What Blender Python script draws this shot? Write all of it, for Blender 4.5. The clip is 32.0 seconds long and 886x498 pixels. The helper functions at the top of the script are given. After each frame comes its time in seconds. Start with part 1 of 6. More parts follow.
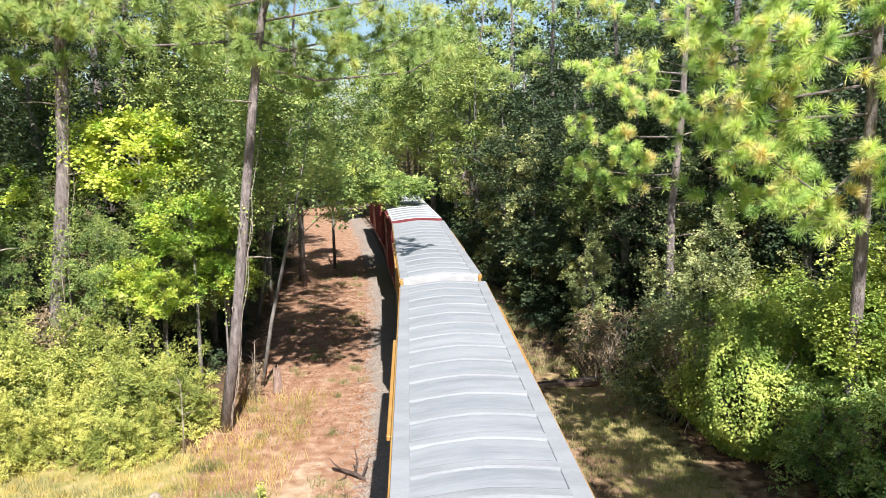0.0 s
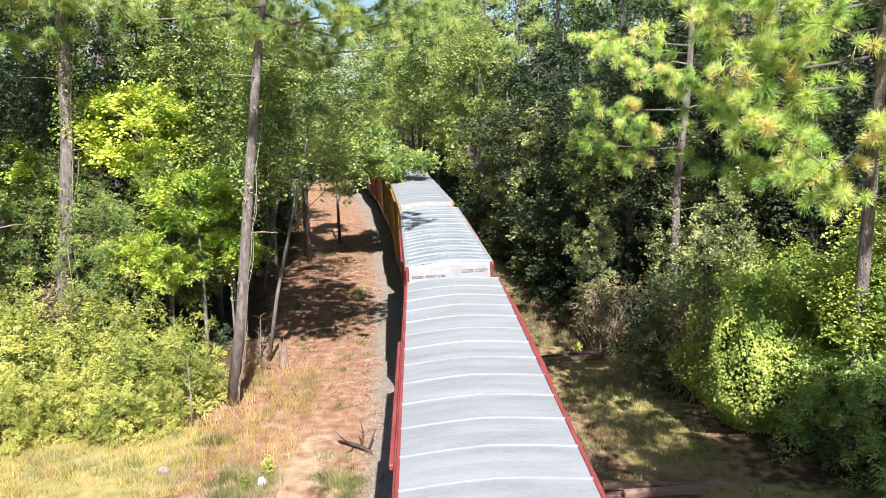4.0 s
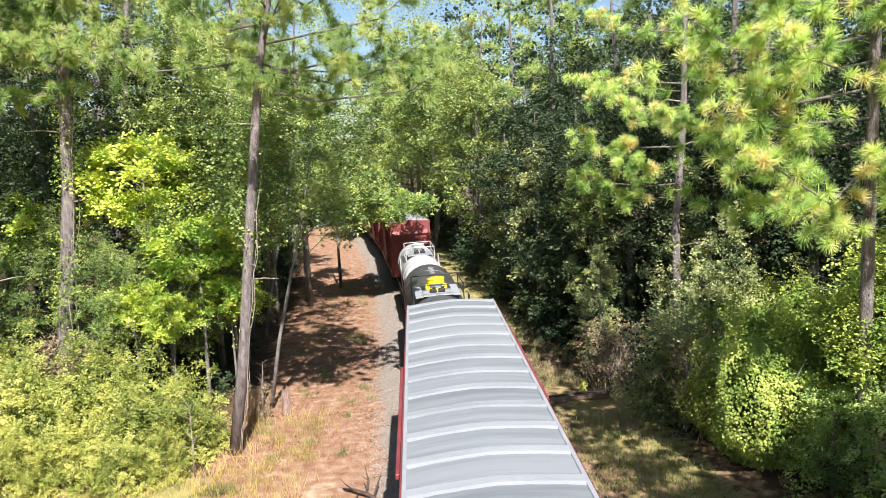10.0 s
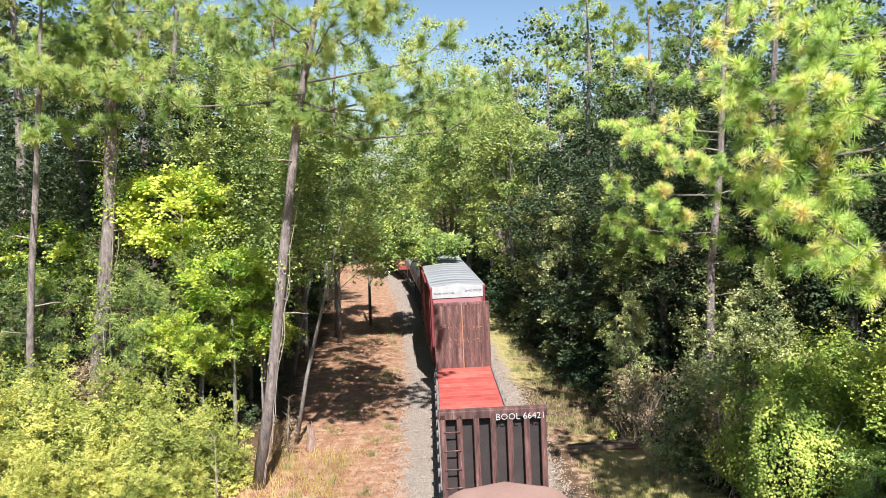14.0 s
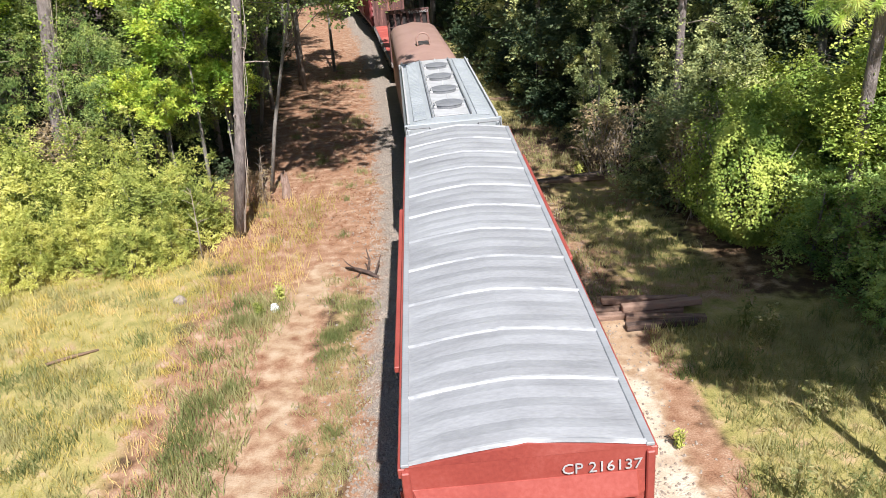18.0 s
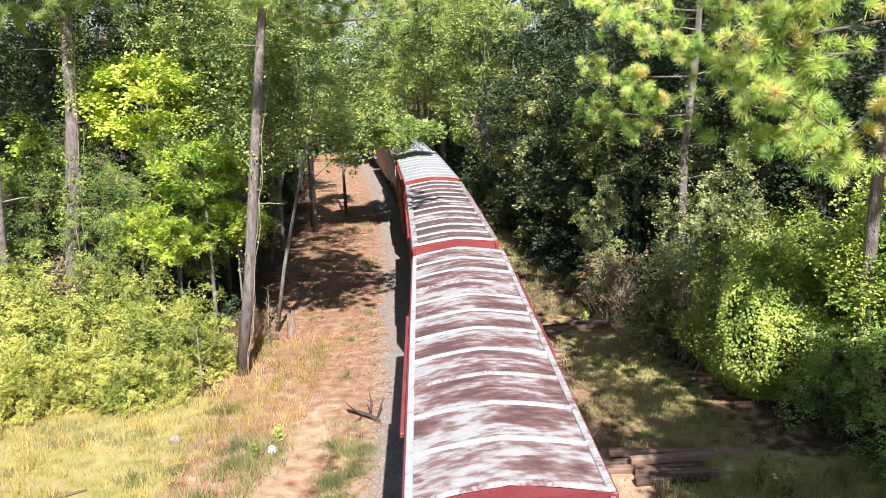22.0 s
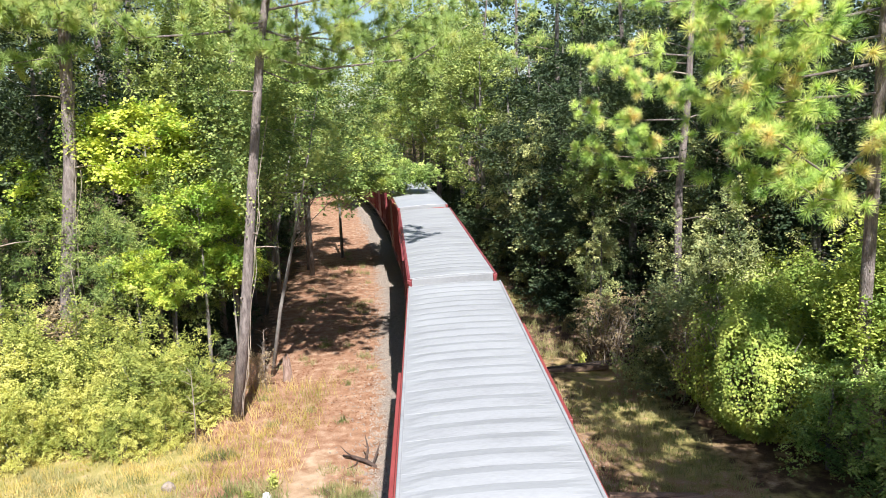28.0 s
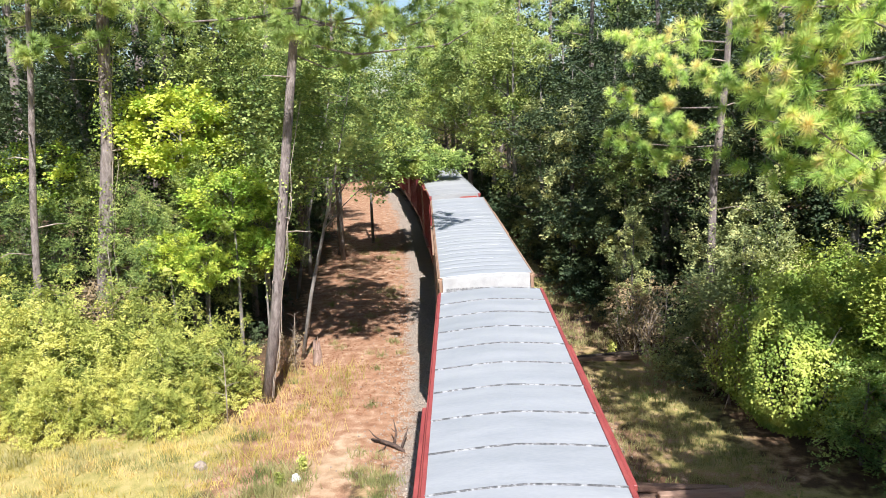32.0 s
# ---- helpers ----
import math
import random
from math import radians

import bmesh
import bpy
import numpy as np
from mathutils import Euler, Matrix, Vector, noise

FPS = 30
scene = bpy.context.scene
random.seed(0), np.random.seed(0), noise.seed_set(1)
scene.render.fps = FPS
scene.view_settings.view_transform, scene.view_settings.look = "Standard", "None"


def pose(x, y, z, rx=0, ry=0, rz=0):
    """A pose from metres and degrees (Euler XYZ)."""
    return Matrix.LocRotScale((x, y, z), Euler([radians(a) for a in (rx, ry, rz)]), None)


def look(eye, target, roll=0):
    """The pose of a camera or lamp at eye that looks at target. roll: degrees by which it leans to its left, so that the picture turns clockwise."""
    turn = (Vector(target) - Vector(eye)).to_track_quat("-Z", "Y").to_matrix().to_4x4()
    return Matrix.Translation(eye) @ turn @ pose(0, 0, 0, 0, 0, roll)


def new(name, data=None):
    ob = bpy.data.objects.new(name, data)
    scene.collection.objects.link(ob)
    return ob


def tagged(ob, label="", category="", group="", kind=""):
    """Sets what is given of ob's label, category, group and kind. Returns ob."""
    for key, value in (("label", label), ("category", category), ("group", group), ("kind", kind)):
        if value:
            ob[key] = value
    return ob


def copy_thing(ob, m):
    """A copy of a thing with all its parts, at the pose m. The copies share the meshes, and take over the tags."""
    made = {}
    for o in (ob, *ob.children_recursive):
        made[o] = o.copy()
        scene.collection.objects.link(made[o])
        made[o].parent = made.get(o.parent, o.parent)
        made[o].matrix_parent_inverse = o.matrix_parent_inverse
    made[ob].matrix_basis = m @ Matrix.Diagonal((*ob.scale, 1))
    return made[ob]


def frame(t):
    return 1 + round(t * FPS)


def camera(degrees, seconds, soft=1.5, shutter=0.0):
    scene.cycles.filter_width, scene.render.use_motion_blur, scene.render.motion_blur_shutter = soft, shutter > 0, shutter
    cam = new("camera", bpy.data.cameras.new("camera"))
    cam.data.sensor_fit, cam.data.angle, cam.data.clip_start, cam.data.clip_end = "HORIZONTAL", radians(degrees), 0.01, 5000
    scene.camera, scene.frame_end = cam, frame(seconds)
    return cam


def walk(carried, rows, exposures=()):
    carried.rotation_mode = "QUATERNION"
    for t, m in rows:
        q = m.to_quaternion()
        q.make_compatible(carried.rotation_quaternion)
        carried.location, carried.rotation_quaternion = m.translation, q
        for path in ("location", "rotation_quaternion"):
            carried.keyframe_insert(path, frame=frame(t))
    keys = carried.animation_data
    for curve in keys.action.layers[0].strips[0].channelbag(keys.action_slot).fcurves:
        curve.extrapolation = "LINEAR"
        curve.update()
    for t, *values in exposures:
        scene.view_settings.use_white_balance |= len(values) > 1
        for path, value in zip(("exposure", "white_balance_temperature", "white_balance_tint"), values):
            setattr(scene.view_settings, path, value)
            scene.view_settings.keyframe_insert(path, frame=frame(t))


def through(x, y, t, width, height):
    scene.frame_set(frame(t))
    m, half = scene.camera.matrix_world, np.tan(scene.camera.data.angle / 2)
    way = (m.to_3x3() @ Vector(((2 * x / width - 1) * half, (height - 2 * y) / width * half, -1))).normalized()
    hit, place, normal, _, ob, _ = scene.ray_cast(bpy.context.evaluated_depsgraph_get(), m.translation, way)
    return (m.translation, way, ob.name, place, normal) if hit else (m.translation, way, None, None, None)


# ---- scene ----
# The camera is held by hand at one spot above a railway and only turns.
EYE = 10.45
cam = camera(59.9, 32.0, 0.9)
ROWS = [
    (0.0, 0.00, -9.00, -1.00), (0.5, -0.51, -8.99, -0.59), (1.0, -0.49, -9.03, -0.29), (1.5, -0.14, -9.00, -0.29), (2.0, 0.28, -8.98, -0.59),
    (2.5, 0.62, -9.11, -1.06), (3.0, 0.86, -9.49, -1.51), (3.5, 0.71, -10.22, -1.67), (4.0, 0.39, -10.89, -1.26), (4.5, 0.11, -11.40, -1.51),
    (6.5, 0.19, -11.02, -3.33), (7.0, 0.19, -10.36, -3.30), (7.5, 0.23, -9.86, -3.26), (8.0, 0.24, -9.43, -3.10), (8.5, 0.18, -9.00, -2.94),
    (9.0, 0.01, -8.53, -2.79), (9.5, 0.03, -8.06, -2.71), (10.0, 0.35, -7.78, -2.68), (10.5, 0.76, -7.65, -2.48), (11.0, 1.24, -7.58, -2.31),
    (11.5, 1.60, -7.43, -1.99), (12.0, 1.99, -7.05, -1.69), (12.5, 2.24, -6.42, -1.46), (13.0, 2.50, -5.57, -1.21), (13.5, 2.64, -4.69, -0.89),
    (15.5, 2.22, -4.88, -1.36), (16.0, 2.06, -6.81, -1.91), (16.5, 1.35, -13.35, -2.93), (16.7, 1.00, -17.65, -3.30), (17.0, 0.33, -27.08, -3.78), (17.3, 0.07, -28.25, -3.60), (17.5, 0.42, -27.10, -3.50),
    (18.0, 0.97, -23.76, -3.32), (18.5, 0.86, -20.19, -3.28), (19.0, 0.04, -16.78, -2.95), (19.5, -0.76, -14.38, -2.54), (20.0, -0.84, -13.31, -2.44),
    (20.5, -0.48, -13.14, -2.50), (21.0, 0.03, -13.21, -2.41), (21.5, 0.49, -13.21, -2.12), (22.0, 0.94, -13.11, -1.76), (22.5, 1.22, -13.00, -1.38),
    (23.0, 1.41, -12.92, -1.26), (23.5, 1.31, -12.79, -1.12), (24.0, 1.00, -12.69, -1.12), (24.5, 0.26, -12.62, -1.07), (25.0, -0.85, -12.36, -0.99),
    (25.5, -2.27, -11.99, -1.02), (27.5, -1.13, -9.56, -1.72), (28.0, 0.56, -9.96, -1.97), (28.5, 2.22, -10.68, -2.17), (29.0, 3.48, -11.45, -2.38),
    (29.5, 4.11, -12.00, -2.37), (30.0, 4.23, -12.23, -2.30), (30.5, 4.24, -12.09, -2.12), (31.0, 4.01, -11.65, -1.95), (31.5, 3.43, -11.23, -1.70),
    (32.0, 2.89, -10.88, -1.61),
]
walk(cam, [(t, pose(0, 0, EYE, 0, 0, yaw) @ pose(0, 0, 0, 90 + pitch) @ pose(0, 0, 0, 0, 0, roll)) for t, yaw, pitch, roll in ROWS],
     [(0.0, 1.16, 6000, 10), (16.0, 1.16, 6000, 10), (17.0, 0.94, 6000, 10), (18.0, 0.94, 6000, 10), (20.0, 1.14, 6000, 10), (32.0, 1.16, 6000, 10)])

# ---- light ----
SUN_ELEVATION = 50.0
SUN_FROM = Vector((0.24, -0.97, 0.0)).normalized()  # the sun stands behind the camera, a little to the right
world = bpy.data.worlds.new("sky")
scene.world = world
world.use_nodes = True
wn = world.node_tree
sky = wn.nodes.new("ShaderNodeTexSky")
sky.sky_type, sky.sun_disc = "NISHITA", False
sky.sun_elevation = radians(SUN_ELEVATION)
sky.sun_rotation = math.atan2(SUN_FROM.x, SUN_FROM.y)
sky.air_density, sky.dust_density = 1.0, 0.6
wn.links.new(sky.outputs[0], wn.nodes["Background"].inputs[0])
wn.nodes["Background"].inputs[1].default_value = 0.06
sun_data = bpy.data.lights.new("sun", "SUN")
sun_data.energy, sun_data.angle, sun_data.color = 5.0, radians(0.55), (1.0, 0.945, 0.875)
sun = new("sun", sun_data)
e = radians(SUN_ELEVATION)
sun.matrix_world = look((0, 0, 60), Vector((0, 0, 60)) - (SUN_FROM * math.cos(e) + Vector((0, 0, math.sin(e)))))

RNG = np.random.default_rng(7)


# ---- the line of the track ----
def track_x(y):
    """Centre of the track: a left-hand curve that runs out into a straight."""
    b = lambda v: 0.90 - 0.0028 * v - v * v / 927
    y = np.asarray(y, float)
    return np.where(y < 0, 0.90 - 0.0028 * y, np.where(y < 105, b(y), b(105.0) - (y - 105) * (0.0028 + 210 / 927)))


_YS = np.linspace(-330, 520, 8501)
_SS = np.concatenate([[0], np.cumsum(np.hypot(np.diff(_YS), np.diff(track_x(_YS))))])
_SS -= np.interp(0, _YS, _SS)
CANT = 1.7


def track_point(s):
    y = float(np.interp(s, _SS, _YS))
    return float(track_x(y)), y


def car_pose(s, span):
    """Pose of a car whose middle is s metres along the track and whose bogies are span metres apart."""
    (x0, y0), (x1, y1) = track_point(s - span / 2), track_point(s + span / 2)
    return pose((x0 + x1) / 2, (y0 + y1) / 2, 0, 0, -CANT, math.degrees(math.atan2(x0 - x1, y1 - y0)))


def run(t):
    """Metres that the train has gone since the clip's start."""
    a = t / 10
    return 76.005 * a + 0.0176 * a * a + 0.8326 * a ** 3


# ---- materials ----
def material(name, colours, rough=0.8, scale=3.0, fine=40.0, bump=0.2, metal=0.0, stretch=(1, 1, 1), vary=0.0, spread=(0.3, 0.7), depth=0.02, spec=0.5):
    """Two scales of noise blend the colours; fine noise gives relief. vary: brightness from object to object."""
    m = bpy.data.materials.new(name)
    m.use_nodes = True
    n, l = m.node_tree.nodes, m.node_tree.links
    p = n["Principled BSDF"]
    p.inputs["Roughness"].default_value, p.inputs["Metallic"].default_value = rough, metal
    p.inputs["Specular IOR Level"].default_value = spec
    co, mp = n.new("ShaderNodeTexCoord"), n.new("ShaderNodeMapping")
    mp.inputs["Scale"].default_value = stretch
    l.new(co.outputs["Object"], mp.inputs[0])
    # every piece takes its grain from another place
    own, far, shift = n.new("ShaderNodeObjectInfo"), n.new("ShaderNodeMath"), n.new("ShaderNodeVectorMath")
    far.operation, far.inputs[1].default_value = "MULTIPLY", 61.0
    l.new(own.outputs["Random"], far.inputs[0]), l.new(mp.outputs[0], shift.inputs[0]), l.new(far.outputs[0], shift.inputs[1])
    a, b = n.new("ShaderNodeTexNoise"), n.new("ShaderNodeTexNoise")
    a.inputs["Scale"].default_value, a.inputs["Detail"].default_value = scale, 6
    b.inputs["Scale"].default_value, b.inputs["Detail"].default_value = fine, 4
    for q in (a, b):
        l.new(shift.outputs[0], q.inputs["Vector"])
    mix = n.new("ShaderNodeMix")
    mix.data_type = "FLOAT"
    mix.inputs[0].default_value = 0.35
    l.new(a.outputs[0], mix.inputs[2]), l.new(b.outputs[0], mix.inputs[3])
    value = mix.outputs[0]
    if vary:
        info, ma = n.new("ShaderNodeObjectInfo"), n.new("ShaderNodeMath")
        ma.operation, ma.inputs[1].default_value, ma.inputs[2].default_value = "MULTIPLY_ADD", vary, -vary / 2
        l.new(info.outputs["Random"], ma.inputs[0])
        ad = n.new("ShaderNodeMath")
        l.new(value, ad.inputs[0]), l.new(ma.outputs[0], ad.inputs[1])
        value = ad.outputs[0]
    ramp = n.new("ShaderNodeValToRGB")
    els = ramp.color_ramp.elements
    while len(els) < len(colours):
        els.new(0.5)
    for i, (el, c) in enumerate(zip(els, colours)):
        el.position = spread[0] + (spread[1] - spread[0]) * i / max(1, len(colours) - 1)
        el.color = (*c, 1)
    l.new(value, ramp.inputs[0]), l.new(ramp.outputs[0], p.inputs["Base Color"])
    if bump:
        bp = n.new("ShaderNodeBump")
        bp.inputs["Strength"].default_value, bp.inputs["Distance"].default_value = bump, depth
        l.new(b.outputs[0], bp.inputs["Height"]), l.new(bp.outputs[0], p.inputs["Normal"])
    return m


def leaf_material(name, colours, through=0.28, rough=0.55, vary=0.25, spots=0.7):
    """Thin foliage: light comes back from its surface and some shines through; each leaf has a tone of its own."""
    m = bpy.data.materials.new(name)
    m.use_nodes = True
    n, l = m.node_tree.nodes, m.node_tree.links
    p, out = n["Principled BSDF"], n["Material Output"]
    p.inputs["Roughness"].default_value = rough
    p.inputs["Specular IOR Level"].default_value = 0.2
    geo, info = n.new("ShaderNodeNewGeometry"), n.new("ShaderNodeObjectInfo")
    nz, co = n.new("ShaderNodeTexNoise"), n.new("ShaderNodeTexCoord")
    nz.inputs["Scale"].default_value = spots
    l.new(co.outputs["Object"], nz.inputs["Vector"])
    ma = n.new("ShaderNodeMath")
    ma.operation, ma.inputs[1].default_value = "MULTIPLY_ADD", 0.15
    wide = n.new("ShaderNodeMath")
    wide.operation, wide.inputs[1].default_value, wide.inputs[2].default_value = "MULTIPLY_ADD", 1.6, -0.07
    l.new(nz.outputs[0], wide.inputs[0])
    l.new(geo.outputs["Random Per Island"], ma.inputs[0]), l.new(wide.outputs[0], ma.inputs[2])
    mb = n.new("ShaderNodeMath")
    mb.operation, mb.inputs[1].default_value = "MULTIPLY_ADD", vary
    l.new(info.outputs["Random"], mb.inputs[0]), l.new(ma.outputs[0], mb.inputs[2])
    ramp = n.new("ShaderNodeValToRGB")
    els = ramp.color_ramp.elements
    while len(els) < len(colours):
        els.new(0.5)
    for i, (el, c) in enumerate(zip(els, colours)):
        el.position = 0.45 + 0.72 * i / max(1, len(colours) - 1)
        el.color = (min(c[0] * 1.06, 0.8), c[1], c[2] * 1.15, 1)
    l.new(mb.outputs[0], ramp.inputs[0]), l.new(ramp.outputs[0], p.inputs["Base Color"])
    tr, mix = n.new("ShaderNodeBsdfTranslucent"), n.new("ShaderNodeMixShader")
    gain = n.new("ShaderNodeMix")
    gain.data_type, gain.blend_type = "RGBA", "MULTIPLY"
    gain.inputs[0].default_value = 1.0
    gain.inputs[7].default_value = (1.18, 1.22, 0.72, 1)
    l.new(ramp.outputs[0], gain.inputs[6]), l.new(gain.outputs[2], tr.inputs[0])
    mix.inputs[0].default_value = through
    l.new(p.outputs[0], mix.inputs[1]), l.new(tr.outputs[0], mix.inputs[2]), l.new(mix.outputs[0], out.inputs[0])
    return m


LEAF = leaf_material("green broad leaves", [(0.045, 0.085, 0.026), (0.110, 0.175, 0.046), (0.210, 0.295, 0.072), (0.360, 0.430, 0.115)], 0.2)
# Darkened copy of LEAF: the shade under the canopy is in its colour.
LEAF_SHADED = leaf_material("green leaves darkened as in shade", [(0.0136, 0.0272, 0.013), (0.0296, 0.0527, 0.0217), (0.05, 0.08, 0.031), (0.085, 0.118, 0.045)], 0.16)
LEAF_YELLOW = leaf_material("yellow-green maple leaves", [(0.124, 0.236, 0.030), (0.249, 0.396, 0.054), (0.423, 0.558, 0.084), (0.622, 0.694, 0.108)], 0.3)
LEAF_SHRUB = leaf_material("olive shrub leaves", [(0.080, 0.120, 0.028), (0.218, 0.268, 0.055), (0.401, 0.445, 0.092), (0.574, 0.582, 0.148)], 0.26)
LEAF_VINE = leaf_material("bright vine leaves", [(0.088, 0.154, 0.029), (0.180, 0.276, 0.049), (0.306, 0.406, 0.070), (0.441, 0.516, 0.101)], 0.24)
# Brighter copy of LEAF: sunlight on the oak is lifted into its colour.
LEAF_SUN = leaf_material("yellow-green leaves brightened as if sunlit", [(0.100, 0.169, 0.045), (0.219, 0.319, 0.077), (0.388, 0.500, 0.122), (0.600, 0.675, 0.194)], 0.28)
LEAF_DULL = leaf_material("dull olive thicket leaves", [(0.072, 0.109, 0.046), (0.189, 0.239, 0.087), (0.348, 0.392, 0.138), (0.522, 0.544, 0.203)], 0.2)
LEAF_MID = leaf_material("mid-green hanging leaves", [(0.094, 0.172, 0.047), (0.203, 0.328, 0.086), (0.359, 0.499, 0.125), (0.562, 0.686, 0.187)], 0.24)
LEAF_DRY = leaf_material("dry tan leaves", [(0.130, 0.104, 0.052), (0.260, 0.208, 0.104), (0.416, 0.325, 0.169)], 0.3)
NEEDLE = leaf_material("pine needles", [(0.11, 0.2, 0.045), (0.21, 0.35, 0.075), (0.38, 0.54, 0.12), (0.57, 0.7, 0.17), (0.68, 0.74, 0.21), (0.7, 0.62, 0.23)], 0.32, 0.4, 0.1, 1.1)
NEEDLE_GREEN = leaf_material("green pine needles", [(0.095, 0.170, 0.048), (0.191, 0.287, 0.075), (0.297, 0.404, 0.106), (0.404, 0.499, 0.139), (0.489, 0.531, 0.170)], 0.4, 0.4, 0.1, 0.8)
# Shade of the wood is painted into this darker needle colour.
NEEDLE_SHADED = leaf_material("pine needles darkened as in shade", [(0.04, 0.07, 0.022), (0.09, 0.14, 0.035), (0.17, 0.22, 0.055), (0.28, 0.31, 0.08)], 0.3, 0.5)
GRASS = leaf_material("sunlit grass blades", [(0.2215, 0.2184, 0.0437), (0.4081, 0.3588, 0.0874), (0.5713, 0.4628, 0.1442), (0.6646, 0.5096, 0.2054)], 0.35, 0.6, 0.1, 0.25)
WEED = leaf_material("roadside weeds", [(0.068, 0.1045, 0.0296), (0.1445, 0.1805, 0.0534), (0.238, 0.2565, 0.0891), (0.357, 0.342, 0.1425)], 0.35, 0.6)
LITTER = leaf_material("fallen leaves and needles", [(0.12, 0.0525, 0.0225), (0.21, 0.0975, 0.045), (0.3, 0.165, 0.0825)], 0.1, 0.8, 0.0, 0.6)
BARK = material("pine bark plates", [(0.099, 0.0765, 0.0693), (0.2115, 0.171, 0.1548), (0.342, 0.288, 0.2655)], 0.9, 3.4, 14, 1.0, 0, (3, 3, 0.8), depth=0.06, spread=(0.33, 0.67))
BARK_GREY = material("grey smooth bark", [(0.07, 0.062, 0.052), (0.19, 0.168, 0.145), (0.32, 0.29, 0.255)], 0.9, 3, 20, 0.6, 0, (2, 2, 0.6))
DEADWOOD = material("weathered dead wood", [(0.12, 0.09, 0.07), (0.3, 0.24, 0.19), (0.5, 0.43, 0.36)], 0.85, 4, 30, 0.6, 0, (2, 2, 0.5))
TIMBER = material("old creosoted timber", [(0.03, 0.022, 0.018), (0.10, 0.065, 0.045), (0.22, 0.14, 0.09)], 0.85, 1.6, 22, 0.7, 0, (1, 6, 6), 0.5)
STONE = material("grey ballast stone", [(0.1306, 0.0998, 0.081), (0.2603, 0.2071, 0.162), (0.3909, 0.3217, 0.2612)], 0.9, 5, 30, 0.4)
STEEL = material("dark rail steel", [(0.05, 0.035, 0.028), (0.12, 0.075, 0.05)], 0.55, 6, 40, 0.2, 0.6)
BLACK = material("black underframe paint", [(0.012, 0.011, 0.01), (0.035, 0.03, 0.026)], 0.7, 3, 30, 0.2)
GALV_BAND = material("banded galvanised roof steel", [(0.164, 0.170, 0.174), (0.193, 0.198, 0.203), (0.221, 0.226, 0.230), (0.254, 0.258, 0.262)], 0.5, 1.5, 5, 0.1, 0.1, (0.12, 2.4, 1), 0.2, (0.36, 0.64))
GALV = material("galvanised roof steel", [(0.2277, 0.2346, 0.2403), (0.2979, 0.3036, 0.3105), (0.3668, 0.3668, 0.3668)], 0.5, 1.4, 9, 0.1, 0.15, (0.3, 2.2, 1), 0.12)
GALV_STREAK = material("streaked silver roof steel", [(0.1936, 0.2125, 0.2251), (0.271, 0.2935, 0.3087), (0.3388, 0.3542, 0.3657)], 0.42, 1.0, 12, 0.12, 0.3, (0.3, 3.0, 1), 0.15)
GALV_BLUE = material("cool grey roof steel", [(0.2459, 0.2584, 0.2729), (0.2951, 0.3025, 0.318), (0.3444, 0.3476, 0.3574)], 0.5, 1.2, 20, 0.1, 0.1, (0.5, 2, 1), 0.1)
RIVET = material("dark riveted seam", [(0.06, 0.06, 0.062), (0.11, 0.105, 0.105), (0.27, 0.27, 0.275)], 0.7, 9, 22, 0.3, 0, (1, 1, 1), 0.0, (0.42, 0.58))
TAN = material("faded tan-brown trim paint", [(0.2, 0.115, 0.07), (0.28, 0.17, 0.11), (0.34, 0.23, 0.165)], 0.65, 1.2, 20, 0.12)
SCUFF = material("scuffed grey roof edge", [(0.2, 0.2, 0.205), (0.25, 0.25, 0.255), (0.42, 0.415, 0.41), (0.5, 0.49, 0.485)], 0.65, 2.5, 14, 0.15, 0, (0.5, 2.5, 1), 0.1, (0.25, 0.8))
ROOF_GREY = material("worn grey roof coating", [(0.205, 0.202, 0.205), (0.270, 0.267, 0.270), (0.336, 0.333, 0.336)], 0.65, 1.3, 18, 0.15, 0, (0.6, 1.6, 1), 0.1)
ROOF_WHITE = material("chalky white roof paint", [(0.2061, 0.2062, 0.2081), (0.2614, 0.2627, 0.2662), (0.3012, 0.3032, 0.3069)], 0.6, 1.0, 16, 0.12, 0, (0.6, 2, 1), 0.08)
WHITE = material("white roof and stencil paint", [(0.306, 0.297, 0.2925), (0.387, 0.378, 0.3735), (0.468, 0.4635, 0.459)], 0.6, 3, 30, 0.12)
ROOF_BROWN = material("brown bare roof with paint flakes", [(0.085, 0.05, 0.044), (0.1, 0.06, 0.052), (0.125, 0.074, 0.066), (0.34, 0.315, 0.305), (0.37, 0.35, 0.34)], 0.7, 1.1, 6, 0.25, 0, (0.5, 1.3, 1), 0.10, (0.42, 0.70))
ROOF_FLAKE = material("flaking white roof over brown primer", [(0.09, 0.047, 0.044), (0.14, 0.072, 0.066), (0.19, 0.12, 0.11), (0.3, 0.265, 0.255), (0.35, 0.33, 0.32)], 0.7, 1.3, 6, 0.2, 0, (0.6, 1.4, 1), 0.05, (0.40, 0.60))
RED = material("faded freight-car red paint", [(0.17, 0.0298, 0.0298), (0.246, 0.0467, 0.0425), (0.306, 0.0723, 0.0638)], 0.55, 1.2, 20, 0.12)
RED_BRIGHT = material("red boxcar paint", [(0.216, 0.036, 0.028), (0.288, 0.056, 0.04), (0.352, 0.088, 0.068)], 0.55, 1.0, 18, 0.12)
MAROON = material("dark maroon car paint", [(0.136, 0.0238, 0.0272), (0.196, 0.0357, 0.0382), (0.246, 0.0595, 0.0595)], 0.55, 1.2, 20, 0.12)
ORANGE = material("weathered orange-brown paint", [(0.2182, 0.084, 0.0446), (0.3055, 0.1264, 0.0701), (0.3638, 0.18, 0.1148)], 0.6, 1.2, 20, 0.12)
